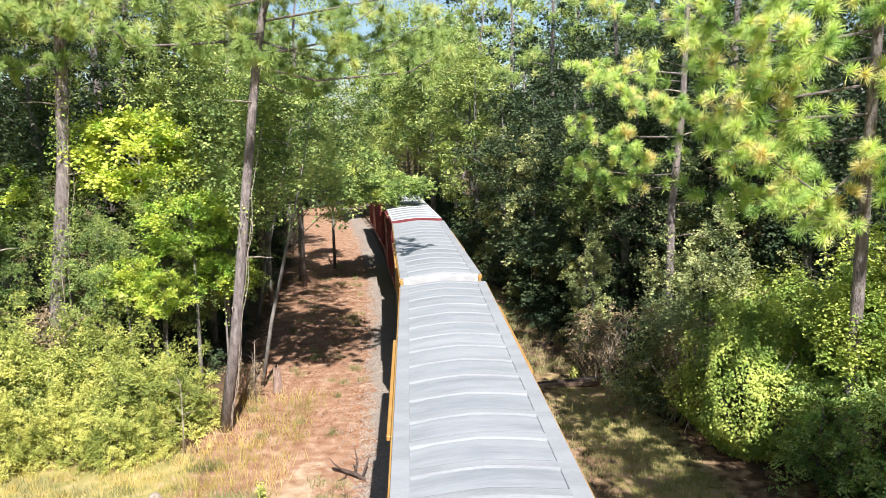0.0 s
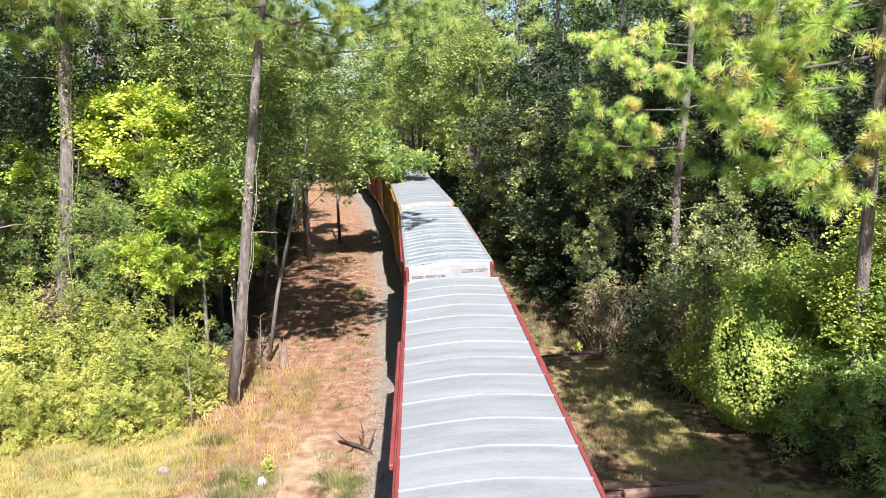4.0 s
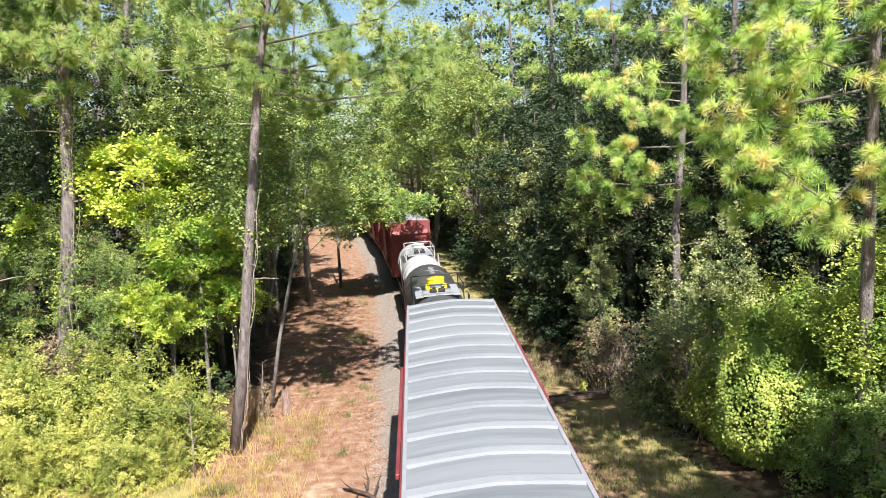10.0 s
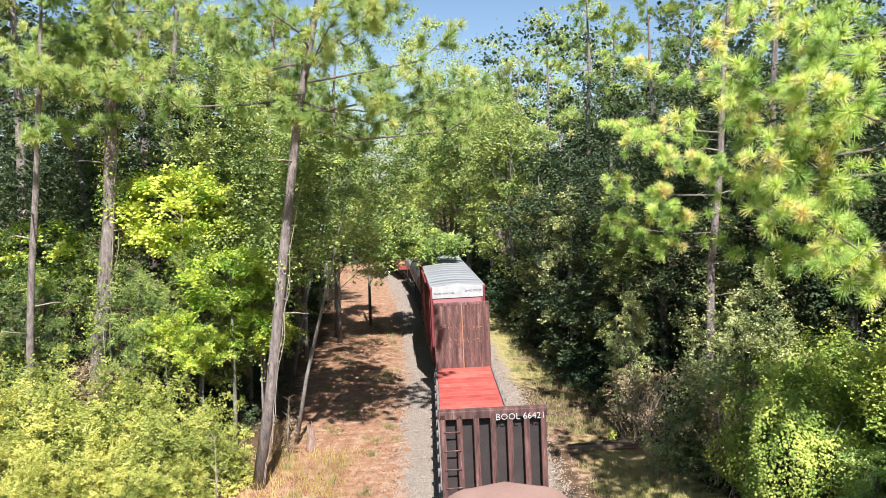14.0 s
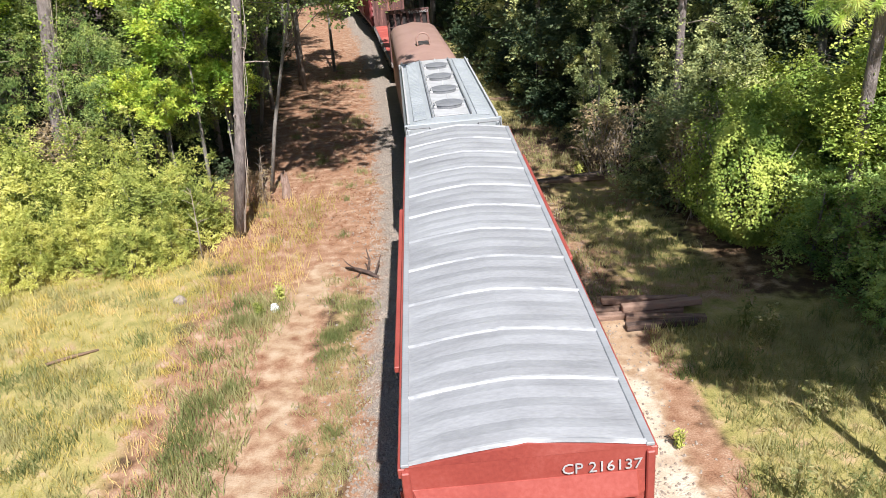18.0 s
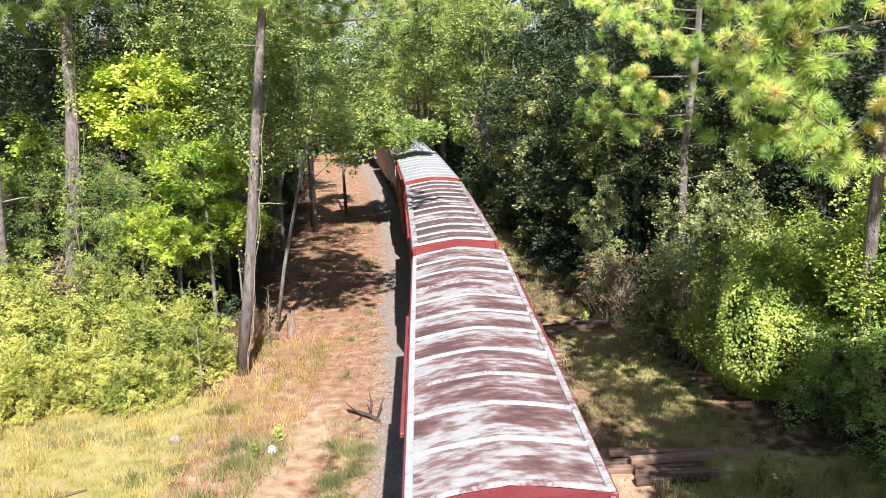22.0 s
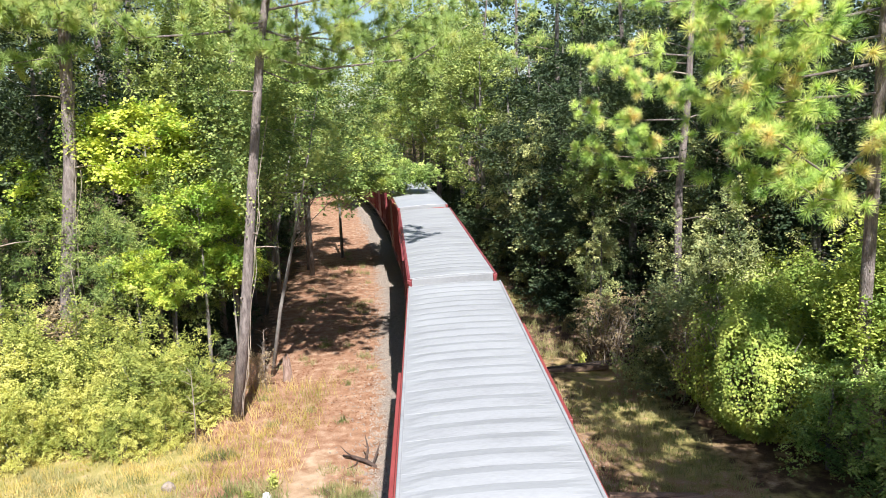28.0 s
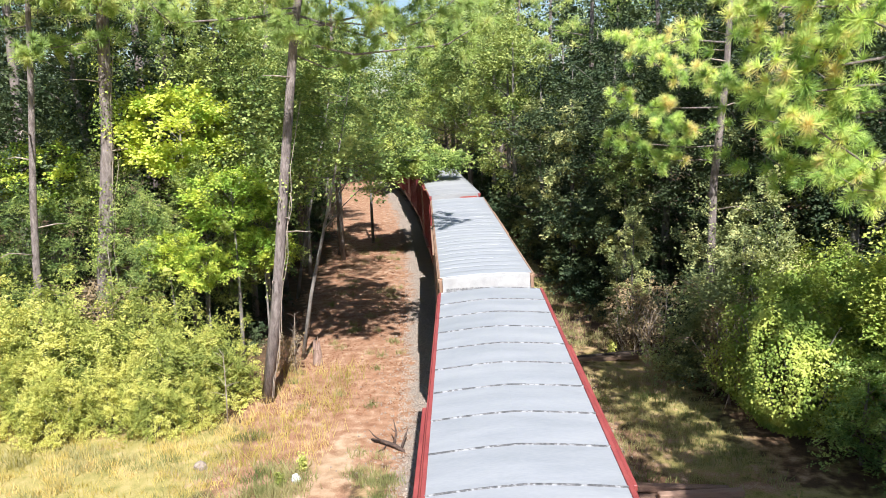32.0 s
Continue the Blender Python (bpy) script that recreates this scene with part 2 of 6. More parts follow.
YELLOW = material("faded orange-yellow boxcar paint", [(0.3, 0.15, 0.035), (0.38, 0.205, 0.05), (0.43, 0.26, 0.085)], 0.5, 1.2, 20, 0.1)
DOME_YELLOW = material("bright yellow valve cover paint", [(0.7, 0.55, 0.01), (0.82, 0.68, 0.02)], 0.4, 2, 20, 0.05)
TANK_WHITE = material("soiled white tank paint", [(0.2772, 0.2583, 0.2337), (0.4182, 0.4059, 0.3813), (0.492, 0.4863, 0.474)], 0.5, 1.0, 12, 0.08)
TANK_BLACK = material("satin black tank paint", [(0.04, 0.039, 0.038), (0.065, 0.062, 0.059), (0.095, 0.09, 0.085)], 0.42, 1.2, 14, 0.08)
HOPPER_TAN = material("dusty pink-brown hopper paint", [(0.2576, 0.151, 0.1193), (0.3147, 0.1912, 0.1501), (0.3528, 0.2254, 0.1818)], 0.6, 0.8, 10, 0.08)
HOPPER_GREY = material("pale grey hopper paint", [(0.25, 0.265, 0.275), (0.305, 0.318, 0.325), (0.36, 0.372, 0.378)], 0.55, 1.0, 14, 0.08)
LID = material("grey hatch lid", [(0.12, 0.12, 0.126), (0.168, 0.168, 0.174), (0.216, 0.216, 0.216)], 0.6, 4, 30, 0.1)
DECK_RED = material("bright worn red deck boards", [(0.304, 0.048, 0.036), (0.4, 0.08, 0.06), (0.448, 0.136, 0.104)], 0.65, 1.6, 14, 0.2, 0, (1, 0.3, 1), 0.2)
RUST = material("rusted bulkhead steel", [(0.035, 0.018, 0.016), (0.085, 0.04, 0.034), (0.14, 0.065, 0.055), (0.26, 0.15, 0.125)], 0.8, 1.6, 12, 0.3, 0, (3.5, 1, 0.35), 0.0, (0.36, 0.66))
RUST_CHALK = material("orange rust streak", [(0.28, 0.12, 0.06), (0.4, 0.2, 0.11)], 0.8, 4, 20, 0.2)
FRAME_GREY = material("weathered grey-brown steel frame", [(0.10, 0.085, 0.08), (0.19, 0.165, 0.155), (0.28, 0.25, 0.235)], 0.7, 2, 18, 0.2)
# Dark bulkhead steel; on the hopper end it paints an opening's shade.
SHADOW_BLACK = material("dark steel and painted opening shade", [(0.02, 0.016, 0.015), (0.05, 0.036, 0.033)], 0.8, 2, 18, 0.2)
BROWN_TIE = material("weathered red-brown timber", [(0.07, 0.045, 0.035), (0.19, 0.115, 0.08), (0.33, 0.21, 0.15)], 0.85, 1.6, 22, 0.7, 0, (1, 6, 6), 0.5)
RAW_WOOD = material("splintered pinkish heartwood", [(0.12, 0.075, 0.055), (0.26, 0.17, 0.13), (0.4, 0.3, 0.25)], 0.85, 6, 30, 0.8, 0, (3, 3, 0.5))
WORN_WHITE = material("worn white paint over brown primer", [(0.1445, 0.0765, 0.068), (0.2635, 0.221, 0.2125), (0.323, 0.3102, 0.306), (0.357, 0.3485, 0.3443)], 0.7, 2.4, 14, 0.3, 0, (1, 1.6, 1), 0.2, (0.34, 0.56))
INK = material("black stencil paint", [(0.1, 0.1, 0.105), (0.18, 0.18, 0.18)], 0.6, 8, 40, 0)
BAG = material("white plastic litter", [(0.7, 0.7, 0.7), (0.82, 0.82, 0.82)], 0.4, 5, 20, 0.3)


def ground_material():
    """Gravel by the rails, a sandy and red-clay service road beside it, leaf litter and grass beyond: laid by the distance from the track."""
    m = bpy.data.materials.new("railway ground")
    m.use_nodes = True
    n, l = m.node_tree.nodes, m.node_tree.links
    p = n["Principled BSDF"]
    p.inputs["Roughness"].default_value, p.inputs["Specular IOR Level"].default_value = 0.95, 0.15
    co = n.new("ShaderNodeTexCoord")

    def noise_at(s, d=5):
        q = n.new("ShaderNodeTexNoise")
        q.inputs["Scale"].default_value, q.inputs["Detail"].default_value = s, d
        l.new(co.outputs["Object"], q.inputs["Vector"])
        return q.outputs[0]

    def ramp(v, stops):
        r = n.new("ShaderNodeValToRGB")
        while len(r.color_ramp.elements) < len(stops):
            r.color_ramp.elements.new(0.5)
        for el, (at, c) in zip(r.color_ramp.elements, stops):
            el.position, el.color = at, (*c, 1)
        l.new(v, r.inputs[0])
        return r.outputs[0]

    def math_node(op, a, b, c=None):
        q = n.new("ShaderNodeMath")
        q.operation = op
        for i, v in enumerate((a, b, c)):
            if v is None:
                continue
            if isinstance(v, (int, float)):
                q.inputs[i].default_value = v
            else:
                l.new(v, q.inputs[i])
        return q.outputs[0]

    def mixed(f, a, b):
        q = n.new("ShaderNodeMix")
        q.data_type = "RGBA"
        l.new(f, q.inputs[0]), l.new(a, q.inputs[6]), l.new(b, q.inputs[7])
        return q.outputs[2]

    big, mid, fine = noise_at(0.35), noise_at(2.2, 7), noise_at(26)
    gravel = ramp(noise_at(34, 3), [(0.3, (0.12, 0.098, 0.08)), (0.5, (0.25, 0.208, 0.172)), (0.7, (0.37, 0.32, 0.275))])
    clay = ramp(math_node("ADD", math_node("MULTIPLY", mid, 0.6), math_node("MULTIPLY", fine, 0.4)), [(0.3, (0.16, 0.075, 0.042)), (0.45, (0.27, 0.145, 0.085)), (0.55, (0.34, 0.205, 0.13)), (0.66, (0.45, 0.32, 0.22))])
    sand = ramp(math_node("ADD", math_node("MULTIPLY", mid, 0.7), math_node("MULTIPLY", fine, 0.3)), [(0.3, (0.25, 0.155, 0.09)), (0.5, (0.37, 0.25, 0.155)), (0.68, (0.48, 0.36, 0.25))])
    litter = ramp(math_node("ADD", math_node("MULTIPLY", mid, 0.5), math_node("MULTIPLY", fine, 0.5)), [(0.3, (0.045, 0.03, 0.018)), (0.5, (0.11, 0.07, 0.04)), (0.7, (0.19, 0.12, 0.07))])
    turf = ramp(math_node("ADD", math_node("MULTIPLY", mid, 0.6), math_node("MULTIPLY", fine, 0.4)), [(0.3, (0.15, 0.14, 0.04)), (0.45, (0.28, 0.245, 0.08)), (0.6, (0.41, 0.325, 0.135)), (0.72, (0.48, 0.375, 0.19))])

    def zone(name):
        at = n.new("ShaderNodeAttribute")
        at.attribute_name = name
        ragged = math_node("ADD", at.outputs["Fac"], math_node("ADD", math_node("MULTIPLY", math_node("SUBTRACT", mid, 0.5), 1.1), math_node("MULTIPLY", math_node("SUBTRACT", big, 0.5), 0.9)))
        q = n.new("ShaderNodeMapRange")
        q.inputs[1].default_value, q.inputs[2].default_value = 0.36, 0.66
        l.new(ragged, q.inputs[0])
        return q.outputs[0]

    c = mixed(zone("turf"), litter, turf)
    c = mixed(zone("clay"), c, clay)
    c = mixed(zone("sand"), c, sand)
    pale = ramp(math_node("ADD", math_node("MULTIPLY", mid, 0.7), math_node("MULTIPLY", fine, 0.3)), [(0.3, (0.36, 0.26, 0.18)), (0.5, (0.5, 0.4, 0.3)), (0.68, (0.6, 0.52, 0.42))])
    c = mixed(zone("pale"), c, pale)
    c = mixed(zone("gravel"), c, gravel)
    l.new(c, p.inputs["Base Color"])
    bp = n.new("ShaderNodeBump")
    bp.inputs["Strength"].default_value, bp.inputs["Distance"].default_value = 0.7, 0.05
    l.new(math_node("ADD", fine, mid), bp.inputs["Height"]), l.new(bp.outputs[0], p.inputs["Normal"])
    return m


GROUND = ground_material()


# ---- mesh helpers ----
def mesh_of(name, verts, faces, mat, smooth=False):
    me = bpy.data.meshes.new(name)
    me.from_pydata([tuple(v) for v in verts], [], [tuple(f) for f in faces])
    me.materials.append(mat)
    if smooth:
        me.shade_smooth()
    me.update()
    return me


def raw_mesh(name, verts, n_per, mat):
    """Many loose polygons of n_per corners each, from an array (count, n_per, 3)."""
    v = np.asarray(verts, np.float32).reshape(-1, 3)
    k = len(v) // n_per
    me = bpy.data.meshes.new(name)
    me.vertices.add(len(v)), me.loops.add(len(v)), me.polygons.add(k)
    me.vertices.foreach_set("co", v.ravel())
    me.loops.foreach_set("vertex_index", np.arange(len(v), dtype=np.int32))
    me.polygons.foreach_set("loop_start", np.arange(0, len(v), n_per, dtype=np.int32))
    me.materials.append(mat)
    me.update()
    return me


def to_mesh(name, bm, mat, smooth=False):
    me = bpy.data.meshes.new(name)
    bm.to_mesh(me)
    bm.free()
    me.materials.append(mat)
    if smooth:
        me.shade_smooth()
    return me


def box(sx, sy, sz, bevel=0.0):
    bm = bmesh.new()
    bmesh.ops.create_cube(bm, size=1.0, matrix=Matrix.Diagonal((sx, sy, sz, 1)))
    if bevel:
        bmesh.ops.bevel(bm, geom=bm.edges[:], offset=bevel, segments=1, affect="EDGES")
    return bm


def rod(points, radii, sides=8, caps=True):
    """A tapered tube along points."""
    bm = bmesh.new()
    rings = []
    pts = [Vector(p) for p in points]
    for i, p in enumerate(pts):
        d = (pts[min(i + 1, len(pts) - 1)] - pts[max(i - 1, 0)]).normalized()
        a = d.cross(Vector((0.31, 0.87, 0.4)))
        if a.length < 0.05:
            a = d.cross(Vector((1, 0, 0)))
        a.normalize()
        b = d.cross(a)
        rings.append([bm.verts.new(p + (a * math.cos(k * math.tau / sides) + b * math.sin(k * math.tau / sides)) * radii[i]) for k in range(sides)])
    for r0, r1 in zip(rings, rings[1:]):
        for k in range(sides):
            bm.faces.new((r0[k], r0[(k + 1) % sides], r1[(k + 1) % sides], r1[k]))
    if caps:
        bm.faces.new(rings[0][::-1]), bm.faces.new(rings[-1])
    return bm


def merge(*bms):
    out = bmesh.new()
    for b in bms:
        me = bpy.data.meshes.new("tmp")
        b.to_mesh(me)
        b.free()
        out.from_mesh(me)
        bpy.data.meshes.remove(me)
    return out


def moved(bm, m):
    bmesh.ops.transform(bm, matrix=m, verts=bm.verts[:])
    return bm


MESHES = {}


def shared(key, make):
    if key not in MESHES:
        MESHES[key] = make()
    return MESHES[key]


def part(name, me, parent, at=None, label="", kind=""):
    """One mesh as a part of a thing; me: a mesh, or (bmesh, material)."""
    if isinstance(me, tuple):
        me = to_mesh(name, *me)
    ob = new(name, me)
    ob.parent = parent
    if at is not None:
        ob.matrix_basis = at if isinstance(at, Matrix) else Matrix.Translation(at)
    return tagged(ob, label, "", "", kind)


def lettering(words, size, mat, parent, at, name="lettering", label=""):
    cu = bpy.data.curves.new("letters", "FONT")
    cu.body, cu.size, cu.extrude, cu.align_x, cu.align_y = words, size, 0.003, "CENTER", "CENTER"
    cu.resolution_u = 2
    tmp = new("letters", cu)
    bpy.context.view_layer.update()
    me = bpy.data.meshes.new_from_object(tmp)
    bpy.data.objects.remove(tmp)
    bpy.data.curves.remove(cu)
    me.materials.clear()
    me.materials.append(mat)
    return part(name, me, parent, at, label)


# ---- ground and track ----
def ground_height(x, y):
    """Nearly flat; the woodland floor is a little uneven, and a shallow ditch runs along the right."""
    lane = x - track_x(y)
    h = -0.42 + 0.10 * np.sin(x * 0.31 + 1.0) * np.sin(y * 0.23) * np.clip((np.abs(lane) - 3) / 4, 0, 1)
    h = h + 0.022 * np.sin(x * 1.7 + y * 0.9) * np.sin(y * 1.3 - x * 0.6) * np.clip((np.abs(lane) - 2.6) / 2, 0, 1)
    h = h - 0.25 * np.exp(-((lane - 6.5) / 2.0) ** 2) * np.clip((y - 22) / 6, 0, 1)
    bed = np.clip((3.1 - np.abs(lane)) / 1.4, 0, 1)
    return h * (1 - bed) + bed * -0.24


def smooth_band(v, a, b, w=0.6):
    return np.clip((v - a) / w + 0.5, 0, 1) * np.clip((b - v) / w + 0.5, 0, 1)


def build_ground():
    xs = np.concatenate([[-900, -400, -200, -110], np.arange(-70, -20, 1.5), np.arange(-20, 14, 0.3), np.arange(14, 60, 1.5), [75, 110, 200, 400, 900]])
    ys = np.concatenate([[-700, -250, -90, -30], np.arange(-10, 6, 2.0), np.arange(6, 62, 0.3), np.arange(62, 130, 1.5), [150, 200, 300, 480, 800, 1500]])
    gx, gy = np.meshgrid(xs, ys)
    gz = ground_height(gx, gy) + RNG.normal(0, 0.012, gx.shape)
    nx, ny = len(xs), len(ys)
    idx = np.arange(nx * ny).reshape(ny, nx)
    faces = np.stack([idx[:-1, :-1], idx[:-1, 1:], idx[1:, 1:], idx[1:, :-1]], -1).reshape(-1, 4)
    me = mesh_of("ground", np.stack([gx, gy, gz], -1).reshape(-1, 3), faces.tolist(), GROUND, True)
    lane = gx - track_x(gy)
    # service road on the left, open sandy strip on the right, turf in the clearing near the bridge
    wob = 0.5 * np.sin(gy * 0.4) + 0.3 * np.sin(gy * 1.1 + 2)
    gravel = smooth_band(np.abs(lane), -1, 2.85 + 0.25 * wob, 1.2)
    right_edge = 4.3 + 0.3 * wob + np.clip((12 - gy) * 0.05, 0, 1)
    sand = smooth_band(lane, 2.0, right_edge, 0.8) * np.clip((24 - gy) / 4, 0, 1) + smooth_band(lane, -6.3 + 0.5 * wob, -4.4, 0.9) * np.clip((24 - gy) / 3, 0, 1) * 0.62
    sand = sand + smooth_band(lane, -5.6, -3.9, 0.9) * smooth_band(gy, 20.3, 24.6, 1.2) * 0.3
    clay = smooth_band(lane, -8.6 + 0.6 * wob, -2.3, 1.2) + smooth_band(lane, 3.0, 8.0 + wob, 1.5) * np.clip((gy - 19) / 3, 0, 1) * np.clip((41 - gy) / 4, 0, 1) * 0.42
    left_turf = np.clip((-7.2 - lane) / 2, 0, 1) * np.clip((26 - gy) / 2, 0, 1) + smooth_band(lane, -4.6, -2.9, 0.9) * np.clip((23.5 - gy) / 2, 0, 1) * 0.6
    right_turf = np.clip((lane - 4.4) / 1.0, 0, 1) * np.clip((21 - gy) / 2, 0.3, 1) * np.clip((34 - gy) / 4, 0, 1) + smooth_band(lane, 2.4, 6.0, 1.4) * np.clip((gy - 38) / 6, 0, 1) * 0.8 + smooth_band(lane, 3.6, 8.0, 1.4) * smooth_band(gy, 20, 34, 3) * 0.5
    clearing = np.clip((26 - gy) / 2, 0, 1) * np.clip((14 - np.abs(lane + 3)) / 4, 0, 1)
    clay = np.maximum(clay * (1 - np.clip(left_turf * 0.9, 0, 0.9)), clearing * (1 - 0.75 * np.clip(left_turf + right_turf, 0, 1)))
    pale = smooth_band(lane, 2.3, right_edge - 0.2, 0.7) * np.clip((18.5 - gy) / 4, 0, 1)
    for name, v in (("gravel", gravel), ("pale", pale), ("sand", sand), ("clay", clay), ("turf", np.clip(left_turf + right_turf, 0, 1))):
        a = me.attributes.new(name, "FLOAT", "POINT")
        a.data.foreach_set("value", np.clip(v, 0, 1).astype(np.float32).ravel())
    tagged(new("ground", me), "red clay and sandy ground with grass beside a railway", "ground", "", "structure")


def build_track():
    tr = tagged(new("railway_track"), "railway track on grey gravel ballast in a gentle curve", "railway track", "", "structure")
    ys = np.arange(-60, 330, 1.5)
    for side in (-1, 1):
        prof = [(-0.07, -0.16), (0.07, -0.16), (0.02, -0.13), (0.02, -0.03), (0.036, -0.02), (0.036, 0.0), (-0.036, 0.0), (-0.036, -0.02), (-0.02, -0.03), (-0.02, -0.13)]
        cz = math.tan(radians(CANT)) * 0.72 * side
        v = [(float(track_x(y)) + side * 0.755 + a, y, b + cz) for y in ys for a, b in prof]
        k = len(prof)
        f = [(i * k + j, i * k + (j + 1) % k, (i + 1) * k + (j + 1) % k, (i + 1) * k + j) for i in range(len(ys) - 1) for j in range(k)]
        part("rail", mesh_of("rail", v, f, STEEL), tr)
    tie = to_mesh("tie", box(2.6, 0.23, 0.18, 0.015), TIMBER)
    s = -12.0
    while s < 118:
        x, y = track_point(s)
        x1, y1 = track_point(s + 0.1)
        part("tie", tie, tr, pose(x, y, -0.27, 0, -CANT, math.degrees(math.atan2(x - x1, y1 - y)) + RNG.normal(0, 0.6)))
        s += 0.53
    # loose stones of the ballast, shoulders and toe
    n = 42000
    y = 7 + 95 * RNG.random(n) ** 1.5
    off = np.where(RNG.random(n) < 0.8, RNG.uniform(1.1, 3.2, n), RNG.normal(3.2, 0.6, n)) * np.where(RNG.random(n) < 0.45, -1, 1)
    x = track_x(y) + off
    z = ground_height(x, y) + 0.01
    r = RNG.uniform(0.022, 0.05, n)
    base = np.array([[1, 0, 0], [0, 1, 0], [-1, 0, 0], [0, -1, 0], [0, 0, 1.0], [0, 0, -0.6]])
    tri = [(0, 1, 4), (1, 2, 4), (2, 3, 4), (3, 0, 4)]
    ang = RNG.uniform(0, 6.28, n)
    ca, sa = np.cos(ang), np.sin(ang)
    pts = base[None] * r[:, None, None] * RNG.uniform(0.6, 1.25, (n, 6, 1))
    px = pts[..., 0] * ca[:, None] - pts[..., 1] * sa[:, None] + x[:, None]
    py = pts[..., 0] * sa[:, None] + pts[..., 1] * ca[:, None] + y[:, None]
    p = np.stack([px, py, pts[..., 2] + z[:, None]], -1)
    tris = np.stack([p[:, list(t)] for t in tri], 1)
    tagged(new("ballast_stones", raw_mesh("ballast_stones", tris, 3, STONE)), "loose grey crushed ballast stones along the track", "gravel", "", "stuff")


build_ground()
build_track()


# ---- rolling stock ----
CARS = []


def start_car(name, near, far, label, category):
    """An empty at rail level in the middle of a car whose body runs from near to far, in metres along the train."""
    car = tagged(new(name), label, category, "cars of the freight train")
    length = far - near
    CARS.append((car, (near + far) / 2, length))
    return car, length


def running_gear(car, length, sill=True, frame_mat=None):
    frame_mat = frame_mat or BLACK
    if sill:
        part("underframe", shared(("sill", round(length, 2)), lambda: to_mesh("underframe", merge(box(0.5, length, 0.45, 0.02), moved(box(2.5, length - 0.2, 0.14), Matrix.Translation((0, 0, 0.28)))), BLACK)), car, (0, 0, 0.72))
    wheel = shared("wheel", lambda: to_mesh("wheel", moved(merge(rod([(-0.07, 0, 0), (-0.03, 0, 0), (0.06, 0, 0)], [0.45, 0.43, 0.42], 18), rod([(0.06, 0, 0), (0.1, 0, 0)], [0.15, 0.1], 10)), Matrix()), STEEL))
    side = shared("side_frame", lambda: to_mesh("side_frame", merge(box(0.12, 1.9, 0.18, 0.02), moved(box(0.12, 0.9, 0.3, 0.03), Matrix.Translation((0, 0, -0.2))), moved(box(0.2, 0.26, 0.26, 0.04), Matrix.Translation((0, 0.88, -0.06))), moved(box(0.2, 0.26, 0.26, 0.04), Matrix.Translation((0, -0.88, -0.06)))), STEEL))
    bolster = shared("bolster", lambda: to_mesh("truck", merge(box(2.1, 0.35, 0.22, 0.03), moved(rod([(-0.7, 0.88, -0.06), (0.7, 0.88, -0.06)], [0.08, 0.08], 8), Matrix()), rod([(-0.7, -0.88, -0.06), (0.7, -0.88, -0.06)], [0.08, 0.08], 8)), STEEL))
    for e in (-1, 1):
        bogie = part("truck", bolster, car, (0, e * (length / 2 - 2.1), 0.5))
        for s in (-1, 1):
            part("side_frame", side, bogie, (s * 1.0, 0, 0.02))
            for a in (-0.88, 0.88):
                part("wheel", wheel, bogie, pose(s * 0.755, a, -0.06, 0, 0, 0 if s > 0 else 180))
        coupler = shared("coupler", lambda: to_mesh("coupler", merge(box(0.16, 0.75, 0.2, 0.02), moved(box(0.3, 0.26, 0.28, 0.05), Matrix.Translation((0, 0.4, 0)))), STEEL))
        part("coupler", coupler, car, pose(0, e * (length / 2 + 0.3), 0.85, 0, 0, 0 if e > 0 else 180))


def ladder(car, x, y, z0, z1, mat, face=0.0):
    rung = shared(("rung", mat.name), lambda: to_mesh("rung", rod([(-0.2, 0, 0), (0.2, 0, 0)], [0.012, 0.012], 6), mat))
    rail = shared(("stile", mat.name, round(z1 - z0, 2)), lambda: to_mesh("stile", box(0.03, 0.05, z1 - z0), mat))
    turn = pose(x, y, 0, 0, 0, face)
    for sx in (-0.21, 0.21):
        part("ladder_stile", rail, car, turn @ Matrix.Translation((sx, 0, (z0 + z1) / 2)))
    z = z0 + 0.15
    while z < z1:
        part("ladder_rung", rung, car, turn @ Matrix.Translation((0, 0, z)))
        z += 0.4


def roof_panel(width, pitch, peak, amp, waves, mat):
    """One pressed roof sheet across the car, with shallow cross corrugations, falling to both eaves."""
    nx, ny = 7, 4 * waves + 1
    v, f = [], []
    for j in range(ny):
        y = (j / (ny - 1) - 0.5) * pitch
        w = amp * (0.5 - 0.5 * math.cos(math.tau * waves * j / (ny - 1))) ** 0.8
        for i in range(nx):
            x = (i / (nx - 1) - 0.5) * width
            fade = 1.0 if 0 < i < nx - 1 else 0.0
            v.append((x, y, peak * (1 - abs(2 * x / width) ** 1.4) + w * fade))
    for j in range(ny - 1):
        for i in range(nx - 1):
            a = j * nx + i
            f.append((a, a + 1, a + nx + 1, a + nx))
    return mesh_of("roof_panel", v, f, mat)


def seam_mesh(width, peak, wide, high, mat, skew=0.0):
    """A raised roof seam that follows the fall of the roof."""
    n = 8
    v, f = [], []
    for i in range(n + 1):
        x = (i / n - 0.5) * width
        z = peak * (1 - abs(2 * x / width) ** 1.4)
        o = skew * (0.5 - abs(2 * x / width))
        v += [(x, o - wide / 2, z - 0.01), (x, o - wide / 4, z + high), (x, o + wide / 4, z + high), (x, o + wide / 2, z - 0.01)]
    for i in range(n):
        for k in range(3):
            a = i * 4 + k
            f.append((a, a + 4, a + 5, a + 1))
    f += [(0, 1, 2, 3), (n * 4 + 3, n * 4 + 2, n * 4 + 1, n * 4)]
    return mesh_of("roof_seam", v, f, mat)


